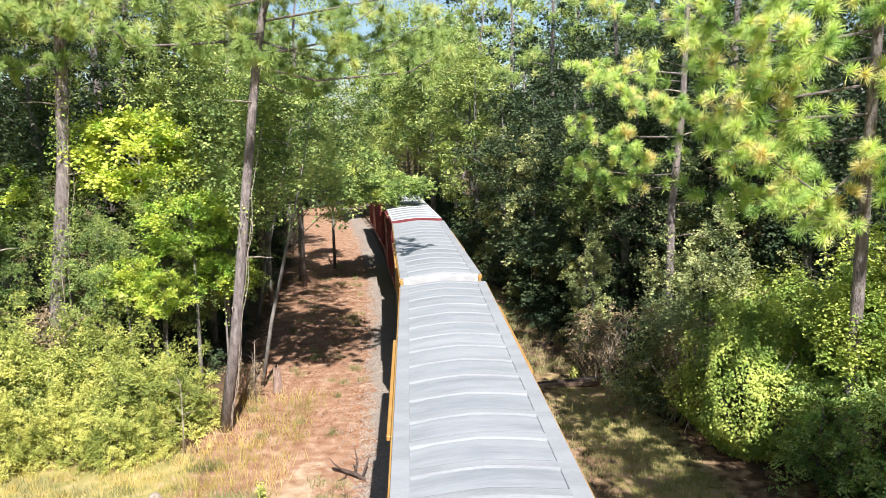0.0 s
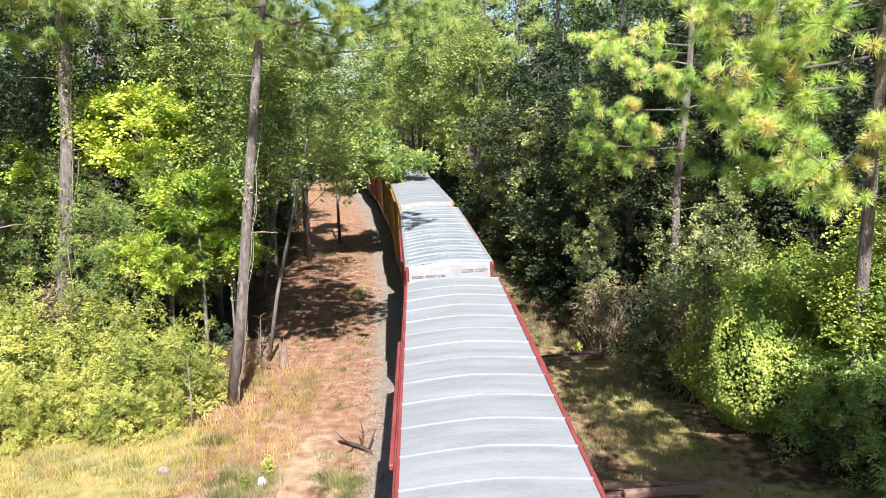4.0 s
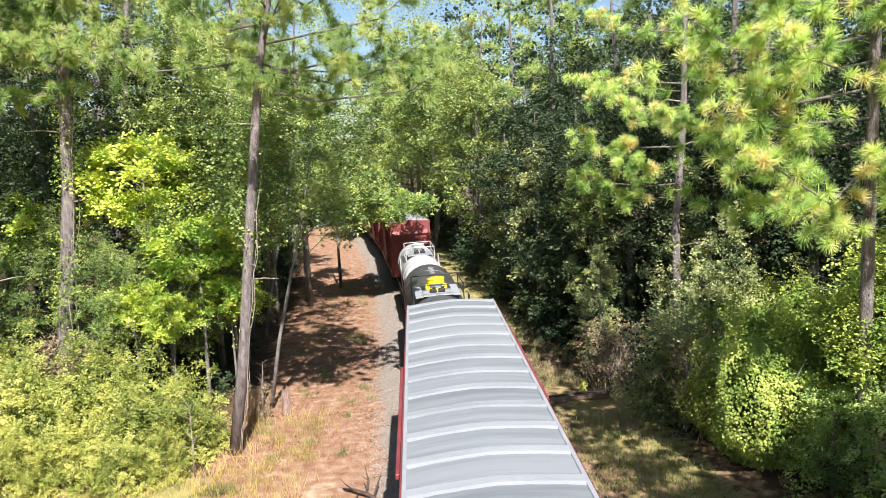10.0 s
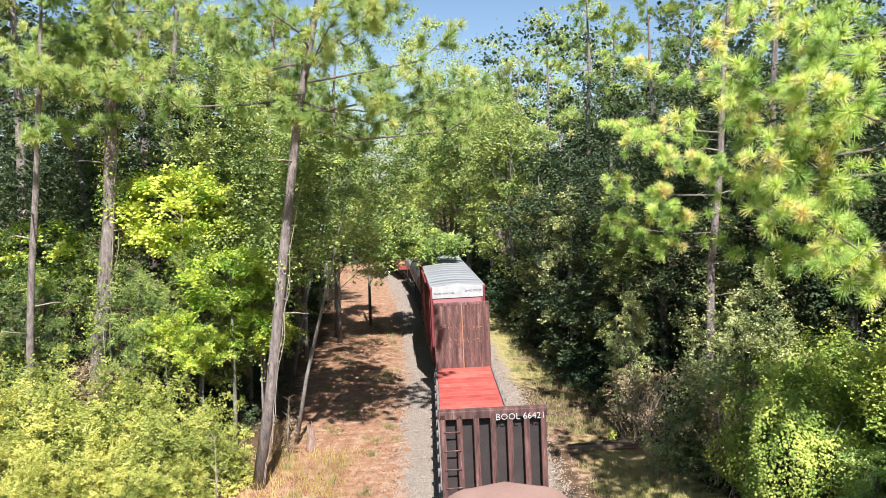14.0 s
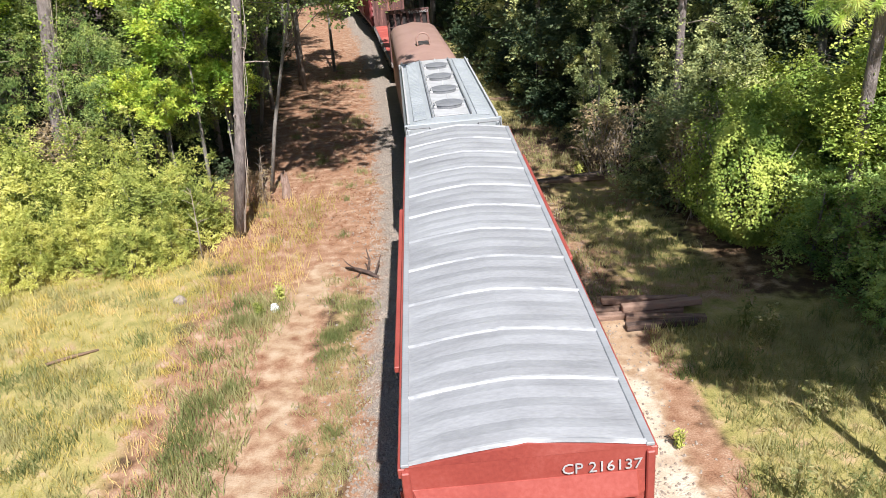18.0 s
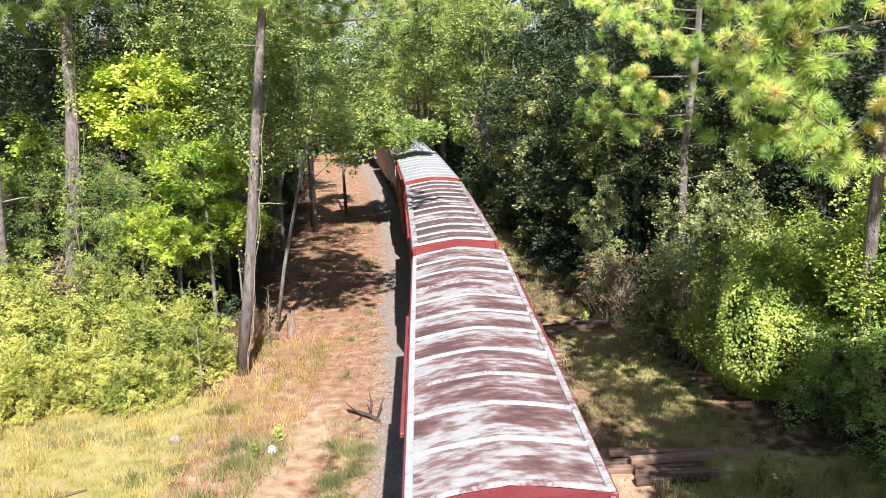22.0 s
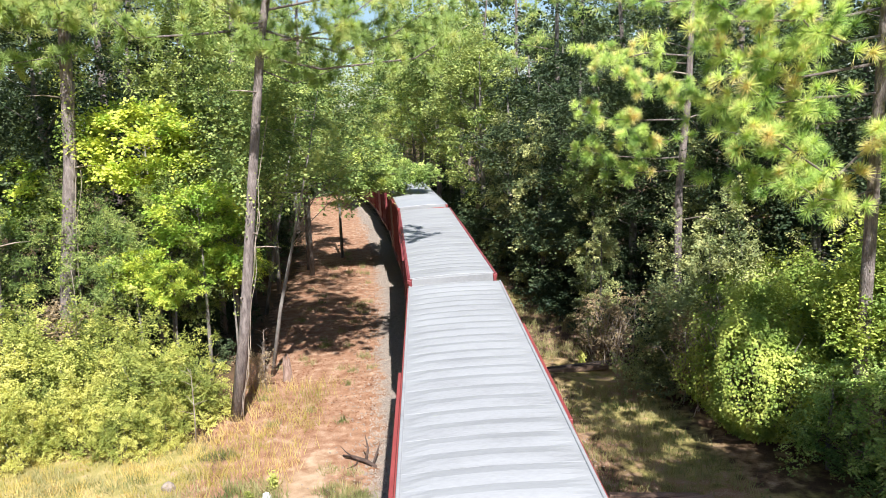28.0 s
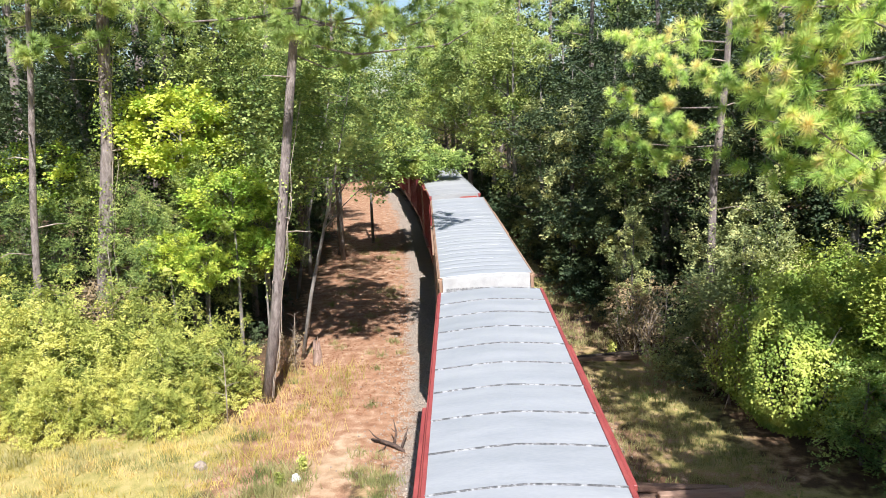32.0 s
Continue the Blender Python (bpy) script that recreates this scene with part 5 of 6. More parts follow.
# the near pine at the right, whose limbs hang into the view, and its neighbours
near_pine = place(pine("overhanging_pine", "longleaf pine with sunlit limbs and big yellow-green needle bursts", 21, 0.19, 16.5, 3.0, 3, 20, 140, 0.34, 0.0135, NEEDLE, 12, (-0.3, -0.6), 3,
                       [(8.3, 3.3, 2.2, 0.12), (8.3, 3.75, 3.6, 0.03), (8.9, 3.05, 4.0, -0.02), (9.7, 3.5, 5.2, 0.0), (10.3, 2.85, 4.8, 0.03), (10.9, 3.6, 5.6, 0.03), (11.7, 3.2, 5.8, 0.04), (12.4, 3.8, 5.0, 0.05), (13.1, 3.3, 5.6, 0.05), (13.9, 3.7, 5.0, 0.06), (14.6, 3.1, 5.0, 0.05), (9.0, 4.9, 2.2, 0.0), (9.8, 4.5, 2.8, 0.02), (10.8, 5.3, 2.4, 0.05), (11.6, 4.7, 2.8, 0.05), (12.6, 5.2, 2.6, 0.05), (13.4, 4.5, 3.0, 0.05), (14.2, 5.0, 2.6, 0.05)], None, 1.25), 11.75, 21.3)
mid_pine = place(pine("edge_pine", "grey-trunked longleaf pine with pale dead branches", 21, 0.17, 14.0, 3.4, 8, 18, 150, 0.33, 0.0125, NEEDLE, 14, (0.9, 0), 7, [(8.3, 3.5, 3.4, 0.05), (8.9, 3.0, 4.2, 0.02), (9.7, 3.9, 3.8, 0.02), (10.4, 3.3, 4.8, 0.05), (11.2, 4.2, 3.8, 0.05), (12.0, 3.6, 4.4, 0.05), (12.9, 3.1, 4.4, 0.05)], None, 1.1), 9.3, 31.6)
tall_pine = place(pine("tall_pine", "tall sunlit pine with open crown and pinkish trunk", 27, 0.22, 14.5, 4.0, 26, 24, 28, 0.40, 0.045, NEEDLE_GREEN, 15, (-0.5, 0), 3), 8.9, 60)
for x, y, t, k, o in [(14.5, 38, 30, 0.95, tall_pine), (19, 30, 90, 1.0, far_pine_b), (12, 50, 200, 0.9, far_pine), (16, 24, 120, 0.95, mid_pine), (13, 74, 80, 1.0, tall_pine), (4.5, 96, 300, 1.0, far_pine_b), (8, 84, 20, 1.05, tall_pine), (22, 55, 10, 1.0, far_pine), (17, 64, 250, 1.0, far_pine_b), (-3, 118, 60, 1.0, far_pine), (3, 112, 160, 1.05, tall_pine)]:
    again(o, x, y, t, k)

# broad-leaved trees
maple = place(broad_tree("maple_tree", "young maple with bright yellow-green autumn leaves", 12.3, 0.11, 8.0, 2.7, 46, 300, 0.15, LEAF_YELLOW, None, 31, squash=0.8), -13.0, 33.2)
again(maple, -10.4, 31.6, 300, 0.72), again(maple, -11.2, 30.2, 10, 0.45), again(maple, -9.3, 32.0, 130, 0.5), again(maple, -12.9, 30.6, 250, 0.5), again(maple, -19.0, 33.0, 30, 0.8)
gum = place(broad_tree("sweetgum_tree", "tall sweetgum with dense green leaves", 19, 0.2, 4.0, 4.2, 82, 400, 0.12, LEAF, None, 32, gap=0.1), -13.2, 39)
# Same kind of tree as gum, with canopy shade painted into its leaves.
shade_gum = place(broad_tree("shaded_sweetgum", "tall sweetgum in the wood, leaves coloured as in shade", 19, 0.22, 3.4, 4.4, 85, 270, 0.14, LEAF_SHADED, None, 38, gap=0.05), -18.5, 35.5)
forked = place(broad_tree("forked_tree", "pale-barked forked tree leaning with green leaves", 14, 0.08, 6.8, 4.4, 70, 330, 0.115, LEAF, None, 36, 0.0, (2.7, 0.4), gap=0.15), -7.95, 31.9)
again(forked, -10.6, 42.3, 20, 1.05)
oak = place(broad_tree("oak_tree", "spreading oak with a leafy bough over the track", 15, 0.2, 5.6, 5.0, 95, 300, 0.12, LEAF_SUN, None, 33, 0.0, (1.2, 0), 1.0, [(5.6, (10.6, 0.8, 6.9), 60, 0.6), (7.5, (7.6, -0.6, 8.6), 40, 0.6), (5.8, (7.4, 6.4, 7.0), 60, 0.75), (6.2, (9.0, 4.4, 7.1), 40, 0.65)], 0.1), -12.2, 51.5)
# The unlit face of the right-hand wood is put into the leaf colour.
dark_tree = place(broad_tree("shaded_tree", "tree hung with vines to the ground, leaves coloured as in shade", 14, 0.18, 3.0, 4.0, 95, 280, 0.135, LEAF_SHADED, None, 34, 0.45), 8.2, 42)
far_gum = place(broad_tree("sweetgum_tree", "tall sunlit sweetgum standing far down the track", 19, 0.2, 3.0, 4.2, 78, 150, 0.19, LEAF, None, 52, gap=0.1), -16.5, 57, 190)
far_dark = place(broad_tree("shaded_tree", "tree hung with vines far down the track, leaves coloured as in shade", 15, 0.18, 2.4, 4.0, 85, 130, 0.2, LEAF_SHADED, None, 54, 0.5), 6.2, 52, 70)
for x, y, t, k, o in [(-11.4, 37, 60, 0.72, gum), (-21, 31.5, 200, 0.72, shade_gum), (-24.5, 42, 20, 1.0, shade_gum), (-12.6, 44.5, 280, 0.8, gum), (-17, 50, 100, 1.0, far_dark), (-30, 37, 330, 0.95, shade_gum), (-27, 51, 44, 1.1, far_dark), (-36, 46, 90, 1.1, shade_gum), (-18.6, 70, 0, 1.05, far_gum), (-22, 62, 70, 1.1, far_dark), (-20.5, 85, 120, 1.0, far_gum), (-15.6, 40.5, 75, 0.95, shade_gum), (-14.6, 47, 160, 0.9, shade_gum),
                      (-15.4, 62, 200, 0.9, far_gum), (-17.0, 74, 0, 1.0, far_gum), (-19.5, 92, 330, 1.05, far_gum), (-6.5, 94, 180, 1.0, oak), (-21.5, 104, 20, 1.2, far_gum), (-12, 112, 200, 1.15, oak), (-16.5, 124, 90, 1.3, far_gum), (-4.5, 82, 200, 1.25, far_gum), (-13.5, 68, 40, 0.85, far_gum), (-2.5, 96, 310, 1.3, far_gum), (-24, 98, 200, 1.4, far_gum), (-9.5, 106, 100, 1.45, far_gum), (-24, 118, 0, 1.4, far_gum), (-14.0, 132, 60, 1.5, far_gum), (-4.0, 116, 250, 1.5, far_gum), (3.0, 67, 130, 1.0, far_gum),
                      (4.8, 61, 160, 1.0, far_dark), (2.6, 70, 250, 1.0, far_gum), (7.2, 46.5, 20, 0.9, dark_tree), (10.8, 57, 300, 1.25, far_dark), (13.2, 41, 110, 1.0, dark_tree), (12.5, 34.5, 40, 0.8, dark_tree), (16.5, 46, 200, 1.2, dark_tree), (18.5, 36, 10, 1.0, dark_tree), (1.6, 79, 20, 1.15, far_gum), (10.5, 70, 95, 1.3, far_dark), (0.5, 90, 330, 1.3, far_gum), (15.5, 29, 290, 0.8, dark_tree), (21, 42, 150, 1.2, dark_tree), (8.5, 80, 120, 1.4, far_dark), (-0.5, 104, 230, 1.45, far_gum), (20, 24, 60, 0.9, dark_tree), (15.2, 21, 160, 0.75, dark_tree), (14.6, 30.6, 30, 0.95, shade_gum), (12.2, 36.4, 140, 0.9, shade_gum), (17.5, 33, 260, 1.0, shade_gum), (9.9, 40.4, 200, 0.9, shade_gum), (8.4, 48, 80, 0.95, shade_gum), (13, 46, 310, 1.0, shade_gum)]:
    again(o, x, y, t, k)
for x, y, t, k in [(-13.9, 30.6, 20, 0.42), (-11.9, 32.0, 140, 0.48), (-15.8, 32.2, 250, 0.5), (-9.7, 33.6, 330, 0.5), (-18.4, 30.4, 80, 0.42), (-21.4, 30.8, 10, 0.5)]:
    again(gum, x, y, t, k)
# Added out of view so that its crown throws shade on the bank.
high_gum = place(broad_tree("high_crowned_gum", "unseen tall gum with a high dense crown, added to cast shade", 16.2, 0.24, 10.6, 3.5, 110, 200, 0.16, LEAF_SHADED, None, 39), 11.0, 8.2)
draped = place(broad_tree("vine_draped_tree", "slender tree draped to the ground in dull olive vines", 11.5, 0.12, 1.5, 1.7, 75, 200, 0.12, LEAF_DULL, None, 47, 0.35), 5.7, 46.2)
again(draped, 7.3, 39.2, 80, 0.8), again(draped, 4.2, 55.5, 160, 1.0), again(draped, 6.9, 34.6, 240, 0.55), again(draped, 10.9, 31.8, 20, 0.62)
# trees added outside the view to shade the foot of the right-hand bank
for x, y, t, k, o in [(21, 13, 20, 1.0, dark_tree), (24, 4, 150, 1.0, gum), (14.9, 8.3, 200, 0.97, high_gum), (12.9, 8.9, 90, 0.98, high_gum)]:
    again(o, x, y, t, k)
# One more unseen tree, added for dappled shade beside the track.
open_gum = place(broad_tree("open_crowned_gum", "unseen very tall gum with an open crown, added to cast dappled shade", 21, 0.13, 14.6, 3.0, 40, 150, 0.17, LEAF_SHADED, None, 40, lean=(-2.6, 2.0)), 10.7, 7.2)

# far woods, one mass that closes the view
def far_woods(name, label, count, y0, y1, lanes, top, mat, seed):
    rng = np.random.default_rng(seed)
    y = rng.uniform(y0, y1, count)
    x = track_x(y) + rng.uniform(lanes[0], lanes[1], count)
    c = np.stack([x, y, 1.5 + rng.random(count) ** 0.75 * top], -1)
    pos = clump_points(c, rng.uniform(1.4, 3.2, count), 110, rng, 0.6)
    tagged(new(name, raw_mesh(name, leaf_quads(pos, np.full(len(pos), 0.42), 0.5, 0.38, rng), 4, mat)), label, "woods", "", "stuff")


# Woods called shaded carry that shade in their leaf colour.
far_woods("far_woods", "dense shaded woodland to the left of the railway", 520, 62, 150, (-75, -15), 30, LEAF_SHADED, 5)
far_woods("far_woods", "dense shaded woodland to the right of the railway", 620, 62, 170, (9, 75), 25, LEAF_SHADED, 6)
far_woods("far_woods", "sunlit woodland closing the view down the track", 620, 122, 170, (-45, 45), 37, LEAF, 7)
far_woods("near_woods", "shaded woodland behind the clearing", 270, 24, 62, (-60, -19), 20, LEAF_SHADED, 8)
far_woods("near_woods", "shaded woodland on the right", 190, 24, 62, (17, 60), 20, LEAF_SHADED, 9)

# shrubs
bush = place(shrub("olive_bush", "dense olive-green bush in full sun", 2.7, 2.4, 5.5, 170, 210, 0.075, LEAF_SHRUB, 41), -11.2, 25.8)
for x, y, t, k in [(-14.6, 25.7, 50, 1.05), (-17.8, 25.9, 130, 1.05), (-13.2, 27.7, 200, 1.1), (-16.5, 27.7, 20, 1.15), (-20.5, 26.0, 260, 1.1), (-9.9, 27.1, 310, 0.8), (-12.8, 24.7, 90, 0.72), (-16.2, 24.6, 170, 0.7), (-19.6, 24.7, 10, 0.75), (-23.5, 26.6, 75, 1.2), (-22.5, 24.7, 140, 0.8), (-9.9, 24.6, 230, 0.5), (-11.2, 24.0, 20, 0.6), (-14.4, 23.7, 200, 0.62), (-17.9, 23.6, 320, 0.62), (-20, 29.1, 300, 1.2), (-26, 28.6, 33, 1.3)]:
    again(bush, x, y, t, k)
vine_bush = place(vine_mound("vine_covered_bush", "rounded bush smothered in bright green vine leaves", 3.2, 2.7, 5.1, 36000, 0.092, LEAF_VINE, 42), 10.2, 24.3)
for x, y, t, k in [(13.3, 26.0, 80, 1.15), (11.6, 28.2, 10, 1.05)]:
    again(vine_bush, x, y, t, k)
vine_tree = place(broad_tree("vine_hung_tree", "small tree overhung with bright vine leaves", 7.0, 0.12, 2.6, 2.7, 110, 200, 0.105, LEAF_VINE, None, 46), 12.9, 22.4, 90, 0.92)
for x, y, t, k in [(17.6, 20.4, 250, 1.2), (14.9, 23.4, 40, 1.1)]:
    again(vine_tree, x, y, t, k)
hanging = place(broad_tree("overgrown_sapling", "low overgrown tree with hanging mid-green leaves", 5.6, 0.1, 0.9, 2.3, 110, 190, 0.105, LEAF_MID, None, 48, 0.3), 12.2, 19.8, 0, 0.72)
for x, y, t, k in [(11.0, 21.4, 90, 0.6), (13.9, 18.6, 200, 0.85), (12.0, 18.0, 310, 0.5), (14.4, 16.4, 40, 0.7)]:
    again(hanging, x, y, t, k)
# Thicket whose deep shade comes from its darkened leaf colour.
dark_bush = place(shrub("shaded_thicket", "tangled thicket with bare twigs, leaves coloured as in shade", 2.8, 2.5, 3.6, 170, 75, 0.12, LEAF_SHADED, 43, DEADWOOD), 9.4, 33.4)
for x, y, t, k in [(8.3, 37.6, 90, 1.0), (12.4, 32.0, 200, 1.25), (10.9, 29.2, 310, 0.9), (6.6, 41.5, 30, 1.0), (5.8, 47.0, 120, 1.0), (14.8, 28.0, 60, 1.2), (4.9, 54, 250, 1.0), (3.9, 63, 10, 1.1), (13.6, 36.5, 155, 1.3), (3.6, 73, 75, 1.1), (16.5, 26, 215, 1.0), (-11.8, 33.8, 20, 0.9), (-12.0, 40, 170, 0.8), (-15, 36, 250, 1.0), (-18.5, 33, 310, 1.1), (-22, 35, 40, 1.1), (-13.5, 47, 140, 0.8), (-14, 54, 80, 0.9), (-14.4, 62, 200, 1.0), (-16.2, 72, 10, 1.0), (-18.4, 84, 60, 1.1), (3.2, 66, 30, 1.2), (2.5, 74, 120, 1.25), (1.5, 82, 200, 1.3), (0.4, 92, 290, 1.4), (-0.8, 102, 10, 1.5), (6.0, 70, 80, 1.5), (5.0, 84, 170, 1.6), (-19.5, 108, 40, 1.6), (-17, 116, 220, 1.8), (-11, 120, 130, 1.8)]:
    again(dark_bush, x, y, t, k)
mound = place(shrub("leafy_mound", "tall mound of leaves over the thicket", 3.5, 2.6, 8.6, 260, 180, 0.105, LEAF_DULL, 44, lumps=0.17), 9.5, 28.6)
again(mound, 11.6, 28.8, 200, 0.92), again(mound, 11.8, 35.0, 220, 1.2)
def bare_tangle(name, label, r, h, n, seed):
    """Bare arching vine stems and twigs, with a few dry leaves left on them."""
    rng = np.random.default_rng(seed)
    ob = tagged(new(name), label, "shrub")
    tips = []
    for k in range(n):
        a, b = rng.uniform(0, math.tau), rng.uniform(0, math.tau)
        s = Vector((math.cos(a) * r * rng.uniform(0, 0.7), math.sin(a) * r * rng.uniform(0, 0.7), 0.0 if k % 3 == 0 else h * rng.uniform(0.1, 0.5)))
        e = s + Vector((math.cos(b) * r * rng.uniform(0.3, 0.9), math.sin(b) * r * rng.uniform(0.3, 0.9), h * rng.uniform(0.15, 0.5)))
        m = s.lerp(e, 0.55) + Vector((0, 0, h * 0.14))
        q = 0.008 + 0.012 * rng.random()
        part("stem", to_mesh("stem", rod(bent([s, s.lerp(m, 0.6), m, m.lerp(e, 0.6), e], 0.06, rng), [q, q * 0.9, q * 0.75, q * 0.5, 0.003], 4, False), DEADWOOD), ob)
        tips += [tuple(m.lerp(e, f)) for f in rng.random(3)]
    c = np.array(tips)
    part("dry_leaves", raw_mesh("dry_leaves", spray_leaves(c, np.full(len(c), 0.28), 8, 0.09, rng, 0.9, 0.2, 0.3, 0.3, 6), 4, LEAF_DRY), ob, None, "", "stuff")
    return ob


dry_bush = place(bare_tangle("dry_vine_tangle", "tangle of bare pale vines and dry tan leaves", 1.7, 3.6, 80, 45), 7.0, 32.6)
for x, y, t, k in [(8.3, 50, 60, 1.3), (12.0, 21.0, 30, 0.9), (9.6, 26.6, 280, 1.25), (-15.6, 29.2, 90, 1.3), (-8.2, 30.4, 10, 0.5)]:
    again(dry_bush, x, y, t, k)


# ---- grasses and ground plants ----
def blades(n, where, h, w, rng, lean=0.35):
    x, y = where(n, rng)
    z = ground_height(x, y)
    p = np.stack([x, y, z - 0.02], -1)
    a = rng.uniform(0, math.tau, n)
    side = np.stack([np.cos(a), np.sin(a), 0 * a], -1) * w
    hh = h * rng.uniform(0.4, 1.25, n)
    d = np.stack([rng.normal(0, lean, n), rng.normal(0, lean, n), np.ones(n)], -1) * hh[:, None]
    return np.stack([p - side, p + side, p + d * 0.6 + side * 0.7, p + d], 1), np.stack([p - side, p + d * 0.6 + side * 0.7, p + d, p + d * 0.6 - side * 0.7], 1)


def tufted(x0, x1, y0, y1, spread, n_tuft, keep=None):
    def where(n, rng):
        cx, cy = rng.uniform(x0, x1, n_tuft), rng.uniform(y0, y1, n_tuft)
        if keep is not None:
            m = keep(cx, cy)
            cx, cy = cx[m], cy[m]
        i = rng.integers(0, len(cx), n)
        return cx[i] + rng.normal(0, spread, n), cy[i] + rng.normal(0, spread, n)
    return where


def grass_field(name, label, n, where, h, w, mat, seed):
    rng = np.random.default_rng(seed)
    q = np.concatenate(blades(n, where, h, w, rng)[:1])
    tagged(new(name, raw_mesh(name, q, 4, mat)), label, "grass", "", "stuff")


lane_of = lambda x, y: x - track_x(y)
left_keep = lambda x, y: (lane_of(x, y) < -7.0 - 0.6 * np.sin(y * 0.7)) & (y < 25.6)
grass_field("meadow_grass", "sunlit yellow-green grass in the clearing", 26000, tufted(-24, -6.3, 8, 25.6, 0.16, 1500, left_keep), 0.26, 0.012, GRASS, 61)
grass_field("green_grass", "patches of fresh green grass in the clearing", 7000, tufted(-17, -8.5, 9, 17.5, 0.3, 70), 0.34, 0.012, WEED, 67)
grass_field("green_tufts", "darker green grass tufts scattered in the meadow", 9000, tufted(-20, -6.5, 8, 24, 0.22, 150, left_keep), 0.3, 0.012, WEED, 69)
grass_field("dry_grass", "tall dry straw-coloured grass by the road", 1500, tufted(-8.6, -4.9, 21.0, 30.5, 0.25, 150), 0.55, 0.009, GRASS, 62)
grass_field("verge_grass", "green grass tufts between the sandy wheel tracks", 7500, tufted(-5.0, -2.4, 9, 22.6, 0.18, 150, lambda x, y: (lane_of(x, y) < -3.1) & (lane_of(x, y) > -4.4)), 0.22, 0.01, WEED, 63)
grass_field("bank_grass", "mixed green and tan grass on the right-hand bank", 14000, tufted(4.8, 14, 7, 18.6, 0.16, 1700, lambda x, y: lane_of(x, y) > 4.9 + 0.4 * np.sin(y)), 0.36, 0.012, WEED, 64)
grass_field("woodland_grass", "green grass in the shade beside the track", 15000, tufted(2.0, 9.0, 20, 60, 0.22, 800, lambda x, y: (lane_of(x, y) > 3.3 + 0.8 * np.sin(y * 0.5)) & (lane_of(x, y) < 8.0) & ~((y > 29.5) & (y < 33))), 0.3, 0.011, WEED, 65)
grass_field("road_grass", "scattered grass tufts on the shaded road", 2600, tufted(-9, -3.5, 26, 62, 0.14, 70, lambda x, y: (lane_of(x, y) < -3.2) & (lane_of(x, y) > -7.5)), 0.3, 0.01, WEED, 66)


def litter():
    rng = np.random.default_rng(70)
    n = 9000
    y = rng.uniform(25.5, 70, n)
    x = track_x(y) - rng.uniform(3.0, 9.5, n)
    p = np.stack([x, y, ground_height(x, y) + 0.015], -1)
    tagged(new("fallen_leaves", raw_mesh("fallen_leaves", leaf_quads(p, np.full(n, 0.11), 4.0, 0.3, rng), 4, LITTER)), "fallen red-brown leaves and pine needles on the road", "leaf litter", "", "stuff")


litter()


def weed(name, label, h, mat, seed, stalks=7):
    """An upright weed: a few stalks set with narrow leaves."""
    rng = np.random.default_rng(seed)
    ob = tagged(new(name), label, "plant")
    pos, tips = [], []
    for i in range(stalks):
        e = Vector((rng.normal(0, 0.16) * h, rng.normal(0, 0.16) * h, h * rng.uniform(0.6, 1.0)))
        part("stalk", to_mesh("stalk", rod([(e.x * 0.2, e.y * 0.2, -0.05), e * 0.55, e], [0.008, 0.006, 0.003], 4), WEED), ob)
        for f in np.linspace(0.15, 1, 22):
            q = e * float(f)
            pos.append(tuple(q + Vector(rng.normal(0, 0.05, 3))))
    part("leaves", raw_mesh("leaves", leaf_quads(np.array(pos), np.full(len(pos), 0.12), 0.4, 0.2, rng), 4, mat), ob, None, "", "stuff")
    return ob


w1 = place(weed("tall_weed", "tall leafy goldenrod-like weed", 1.3, WEED, 81), 7.6, 17.9)
w2 = place(weed("low_weed", "low leafy green weed", 0.6, LEAF_SHRUB, 82, 9), -5.5, 21.2)
for i in range(34):
    again(w1, VEG.uniform(6.2, 12), VEG.uniform(10, 18.4), VEG.uniform(0, 360), VEG.uniform(0.55, 1.1))
for x, y, k in [(5.6, 32.2, 1.2), (4.6, 13.4, 0.8), (-5.9, 20.2, 0.9)]:
    again(w2, x, y, VEG.uniform(0, 360), k)
grass_field("roadside_weeds", "patches of green weeds along the sandy path", 5200, tufted(-7.0, -5.2, 10.5, 21.5, 0.2, 90), 0.38, 0.014, WEED, 68)


# ---- small things on the ground ----
def timber_stack():
    tie = lambda ln: box(ln, 0.24, 0.19, 0.02)
    for x, y, z, ln, rz, ry in [(5.2, 19.6, 0.08, 2.6, 2, 0), (5.5, 19.95, 0.08, 2.5, -4, 0), (5.1, 19.25, 0.08, 2.6, 5, 0), (5.4, 19.75, 0.28, 2.5, -2, 1), (5.8, 19.4, 0.28, 2.3, 4, -1), (5.8, 18.9, 0.09, 2.2, -6, 0), (5.6, 18.6, 0.08, 2.0, 4, 0)]:
        ob = new("timber", to_mesh("timber", tie(ln), BROWN_TIE))
        ob.matrix_basis = pose(x, y, float(ground_height(np.array(x), np.array(y))) + z, 0, ry, rz)
        tagged(ob, "old weathered railway tie in a heap", "timber", "heap of old railway ties")
    for x, y, z, ln, rz in [(5.3, 31.9, 0.1, 3.4, 14), (5.1, 31.5, 0.09, 3.0, 10), (2.9, 58.9, 0.1, 2.4, -12), (3.2, 47.5, 0.1, 2.2, -6), (5.0, 37.6, 0.08, 1.6, 50)]:
        ob = new("timber", to_mesh("timber", tie(ln), TIMBER))
        ob.matrix_basis = pose(x, y, float(ground_height(np.array(x), np.array(y))) + z, 0, 0, rz)
        tagged(ob, "old weathered railway tie lying in the grass", "timber", "ties lying beside the track")


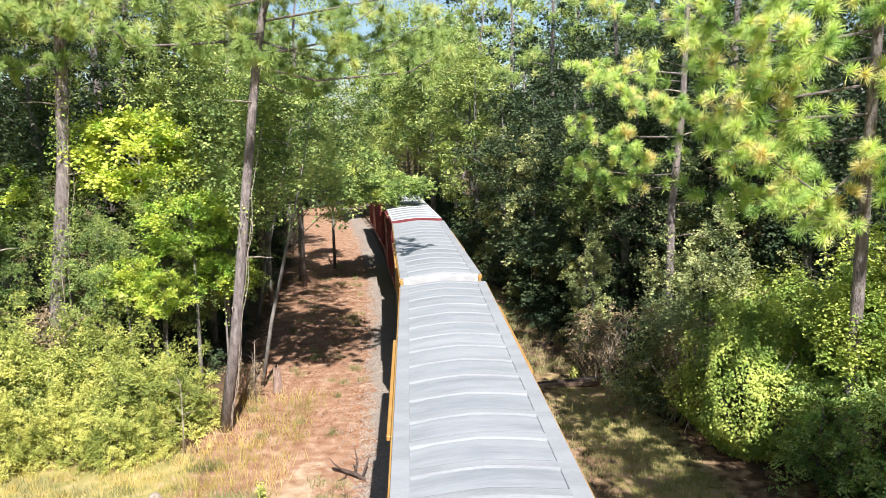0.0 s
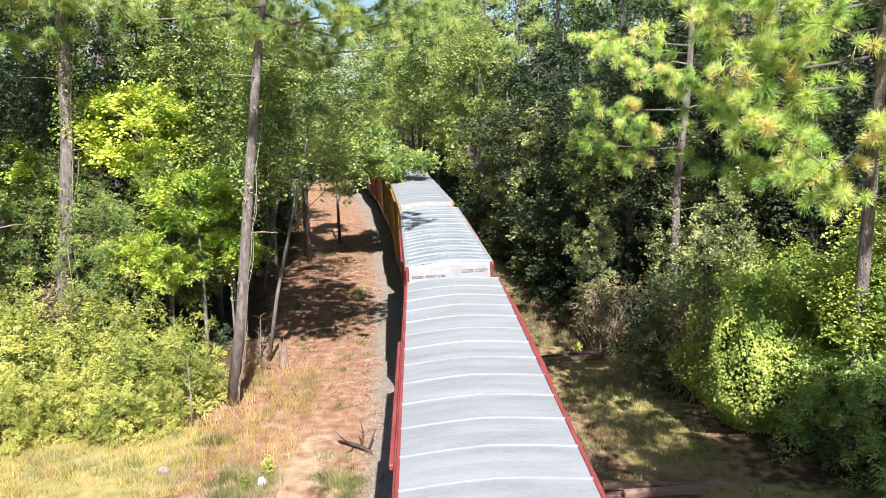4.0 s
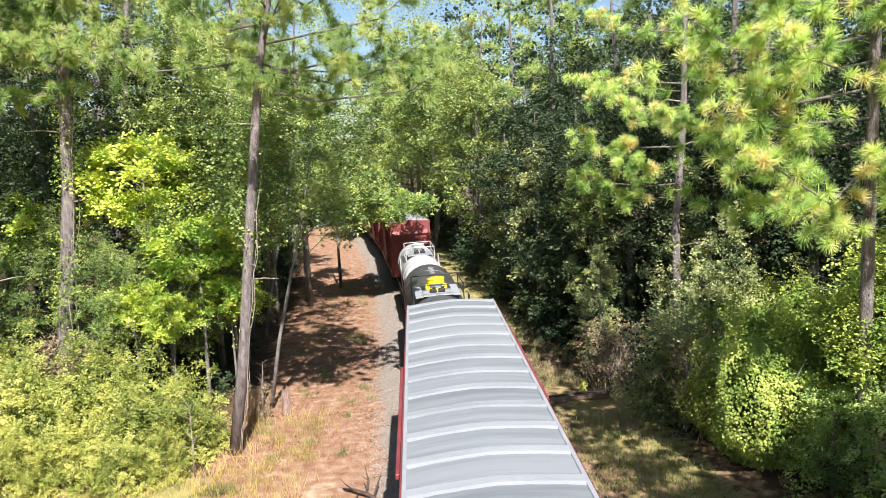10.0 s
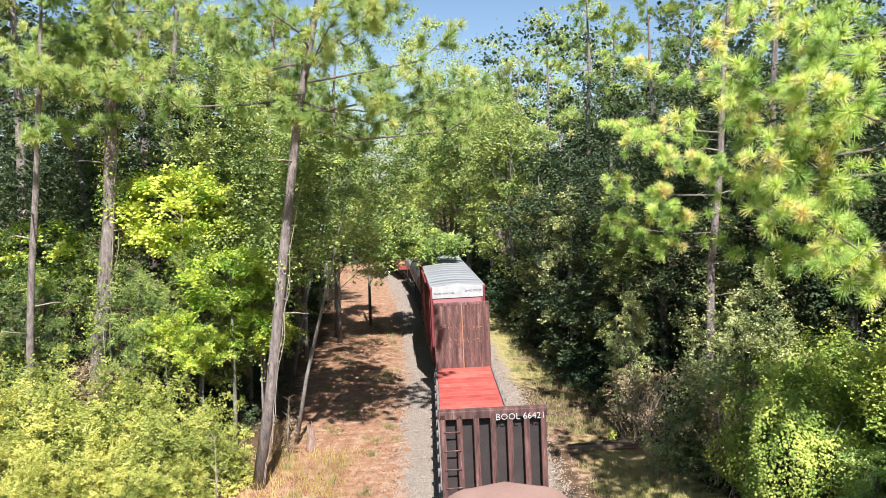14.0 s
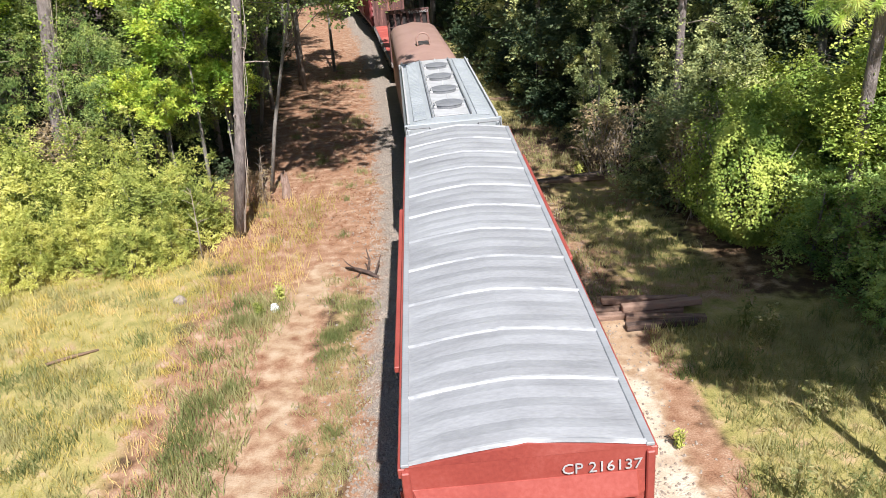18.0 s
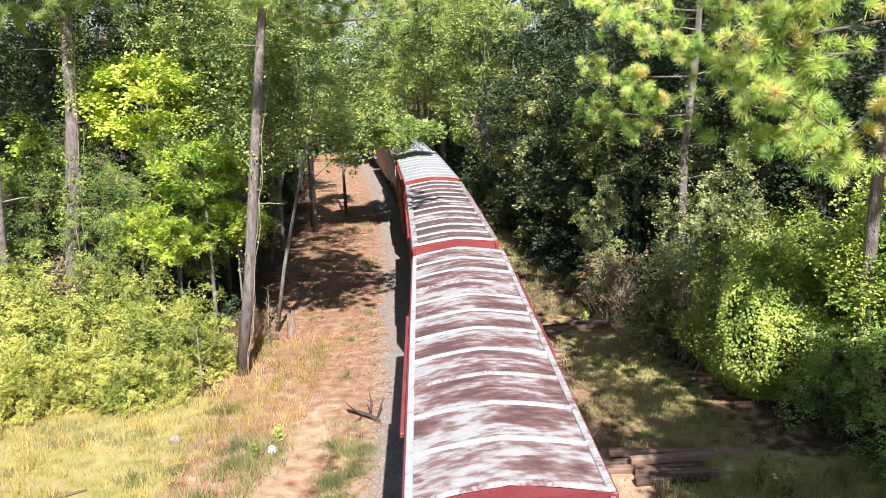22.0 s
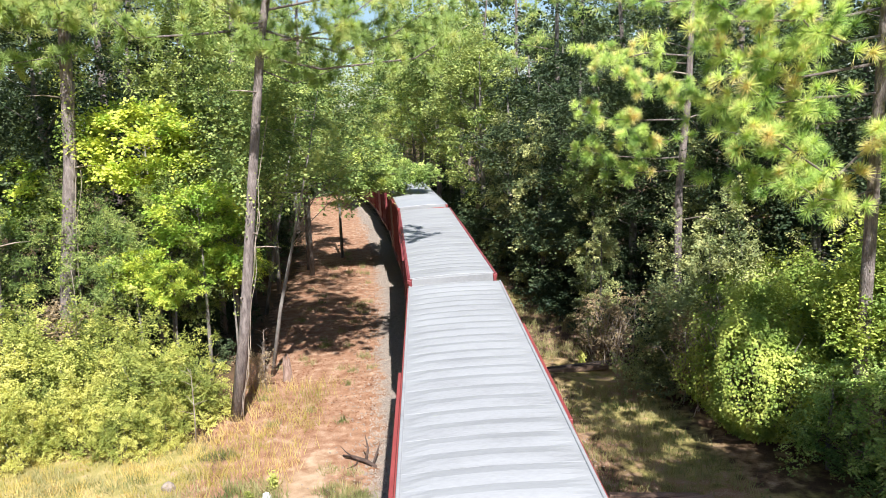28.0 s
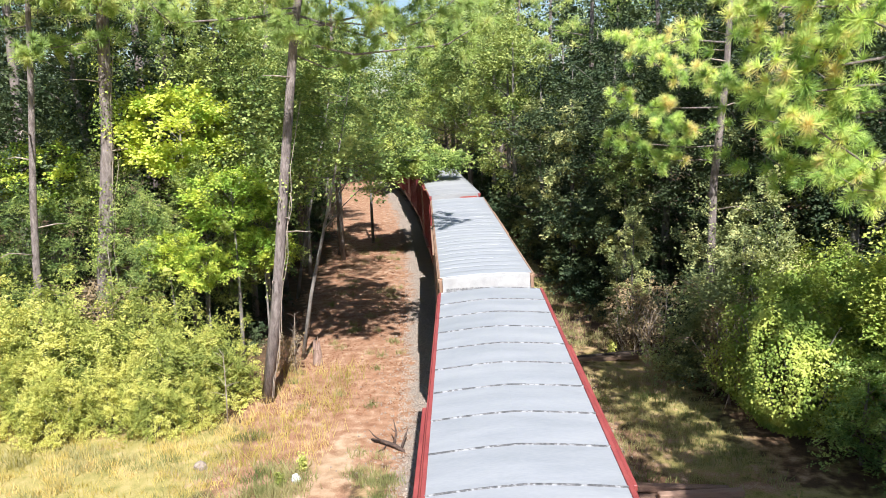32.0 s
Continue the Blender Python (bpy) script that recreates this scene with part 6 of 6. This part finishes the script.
def stump():
    ob = new("broken_stump", to_mesh("broken_stump", rod([(0, 0, -0.2), (0.01, 0, 0.3), (0.0, 0.02, 0.62)], [0.19, 0.15, 0.13], 11), RAW_WOOD))
    for k in range(9):
        a = k * 0.7
        part("splinter", to_mesh("splinter", rod([(0.1 * math.cos(a), 0.1 * math.sin(a), 0.55), (0.105 * math.cos(a), 0.1 * math.sin(a), 0.66 + 0.3 * abs(math.sin(k * 2.3)))], [0.045, 0.008], 5), RAW_WOOD), ob)
    place(tagged(ob, "splintered pinkish-brown tree stump at the road's edge", "stump"), -7.09, 31.2, 0, 1.25)


def dead_branch():
    bm = merge(rod([(-0.75, 0.45, 0.05), (-0.35, 0.1, 0.14), (0.1, -0.2, 0.12), (0.45, -0.5, 0.04)], [0.03, 0.06, 0.07, 0.05], 7), rod([(0.05, -0.15, 0.1), (0.12, 0.05, 0.45), (0.02, 0.2, 0.85)], [0.05, 0.04, 0.012], 6), rod([(0.3, -0.35, 0.06), (0.42, -0.1, 0.4), (0.5, 0.15, 0.6)], [0.045, 0.035, 0.01], 6), rod([(-0.35, 0.1, 0.12), (-0.6, 0.05, 0.35), (-0.8, 0.2, 0.5)], [0.03, 0.02, 0.006], 5), rod([(0.12, 0.05, 0.45), (-0.1, 0.1, 0.62)], [0.02, 0.005], 5), rod([(-0.2, 0.0, 0.1), (-0.25, -0.3, 0.08), (-0.5, -0.5, 0.04)], [0.03, 0.02, 0.008], 5))
    place(tagged(new("dead_branch", to_mesh("dead_branch", bm, BROWN_TIE, True)), "dark fallen branch with upright stubs on the ballast edge", "branch"), -2.95, 23.0)


def sapling(x, y, h, seed, label):
    rng = np.random.default_rng(seed)
    ob = tagged(new("dead_sapling"), label, "sapling")
    part("stem", to_mesh("stem", rod(bent([(0, 0, -0.1), (0.03, 0, h * 0.4), (0.06, 0, h * 0.75), (0.05, 0, h)], 0.03, rng), [0.028, 0.022, 0.015, 0.005], 6), DEADWOOD, True), ob)
    for k in range(9):
        z = h * rng.uniform(0.35, 0.98)
        a = rng.uniform(0, math.tau)
        ln = rng.uniform(0.3, 0.8) * (1.2 - z / h * 0.7)
        part("twig", to_mesh("twig", rod([(0.04, 0, z), (0.04 + math.cos(a) * ln * 0.6, math.sin(a) * ln * 0.6, z + 0.15), (0.04 + math.cos(a) * ln, math.sin(a) * ln, z + 0.2)], [0.01, 0.007, 0.003], 4), DEADWOOD), ob)
    place(ob, x, y)


timber_stack(), stump(), dead_branch()
sapling(-8.87, 24.6, 2.7, 91, "bare bleached sapling in front of the bushes")
sapling(-7.7, 30.0, 2.6, 92, "bare leaning sapling beside the pine")
sapling(-15.1, 29.8, 5.5, 93, "thin pale bare sapling by the pine")
sapling(5.2, 45.0, 6.5, 94, "tall dead sapling with pale bare twigs at the wood's edge")
sapling(6.6, 37.0, 4.5, 96, "dead sapling with pale bare twigs in the thicket")
sapling(-8.0, 30.8, 1.9, 97, "broken dead shrub with bare grey twigs")
sapling(7.6, 31.4, 3.6, 98, "dead sapling with pale bare twigs in the thicket")
thin = place(broad_tree("slender_tree", "slender pale-barked tree with bare lower trunk", 12, 0.11, 6.6, 2.0, 50, 170, 0.12, LEAF, None, 95), -8.55, 59.8)
for x, y, t, k in [(-9.7, 52.7, 10, 1.25), (-10.4, 55.0, 90, 0.9), (-10.9, 47.5, 200, 1.1), (-11.6, 44, 20, 1.1), (-10.4, 38.2, 30, 0.9), (7.4, 39.5, 60, 0.9), (10.4, 47, 150, 1.1), (-12.4, 36.5, 45, 1.05), (-20, 39, 5, 1.1), (-14.5, 43, 75, 1.0), (-13.2, 49.5, 111, 1.0)]:
    again(thin, x, y, t, k)
lump = new("litter_bag", to_mesh("litter_bag", rod([(0, 0, 0), (0.02, 0, 0.1), (0, 0.03, 0.22), (0.02, 0, 0.27)], [0.1, 0.15, 0.1, 0.02], 9), BAG, True))
place(tagged(lump, "scrap of white plastic litter in the grass", "litter"), -5.54, 20.56)
rock = new("rock", to_mesh("rock", rod([(0, 0, -0.05), (0, 0, 0.12), (0.03, 0, 0.22)], [0.22, 0.2, 0.08], 7), STONE))
place(tagged(rock, "pale sandy rock in the grass", "rock"), -8.67, 21.4)
stick = new("fallen_stick", to_mesh("fallen_stick", rod([(-0.6, -0.3, 0.04), (0, 0, 0.07), (0.6, 0.35, 0.05)], [0.04, 0.05, 0.03], 6), TIMBER, True))
place(tagged(stick, "short dark stick lying in the grass", "stick"), -10.7, 18.27)


# ---- what moves ----
def motions():
    """The freight train runs away from the camera along the curve, slowly gaining speed."""
    for car, middle, length in CARS:
        rows = [(t, car_pose(middle + run(t), max(length - 4.2, 4.0))) for t in np.arange(0, 32.01, 1.0)]
        walk(car, rows)


motions()
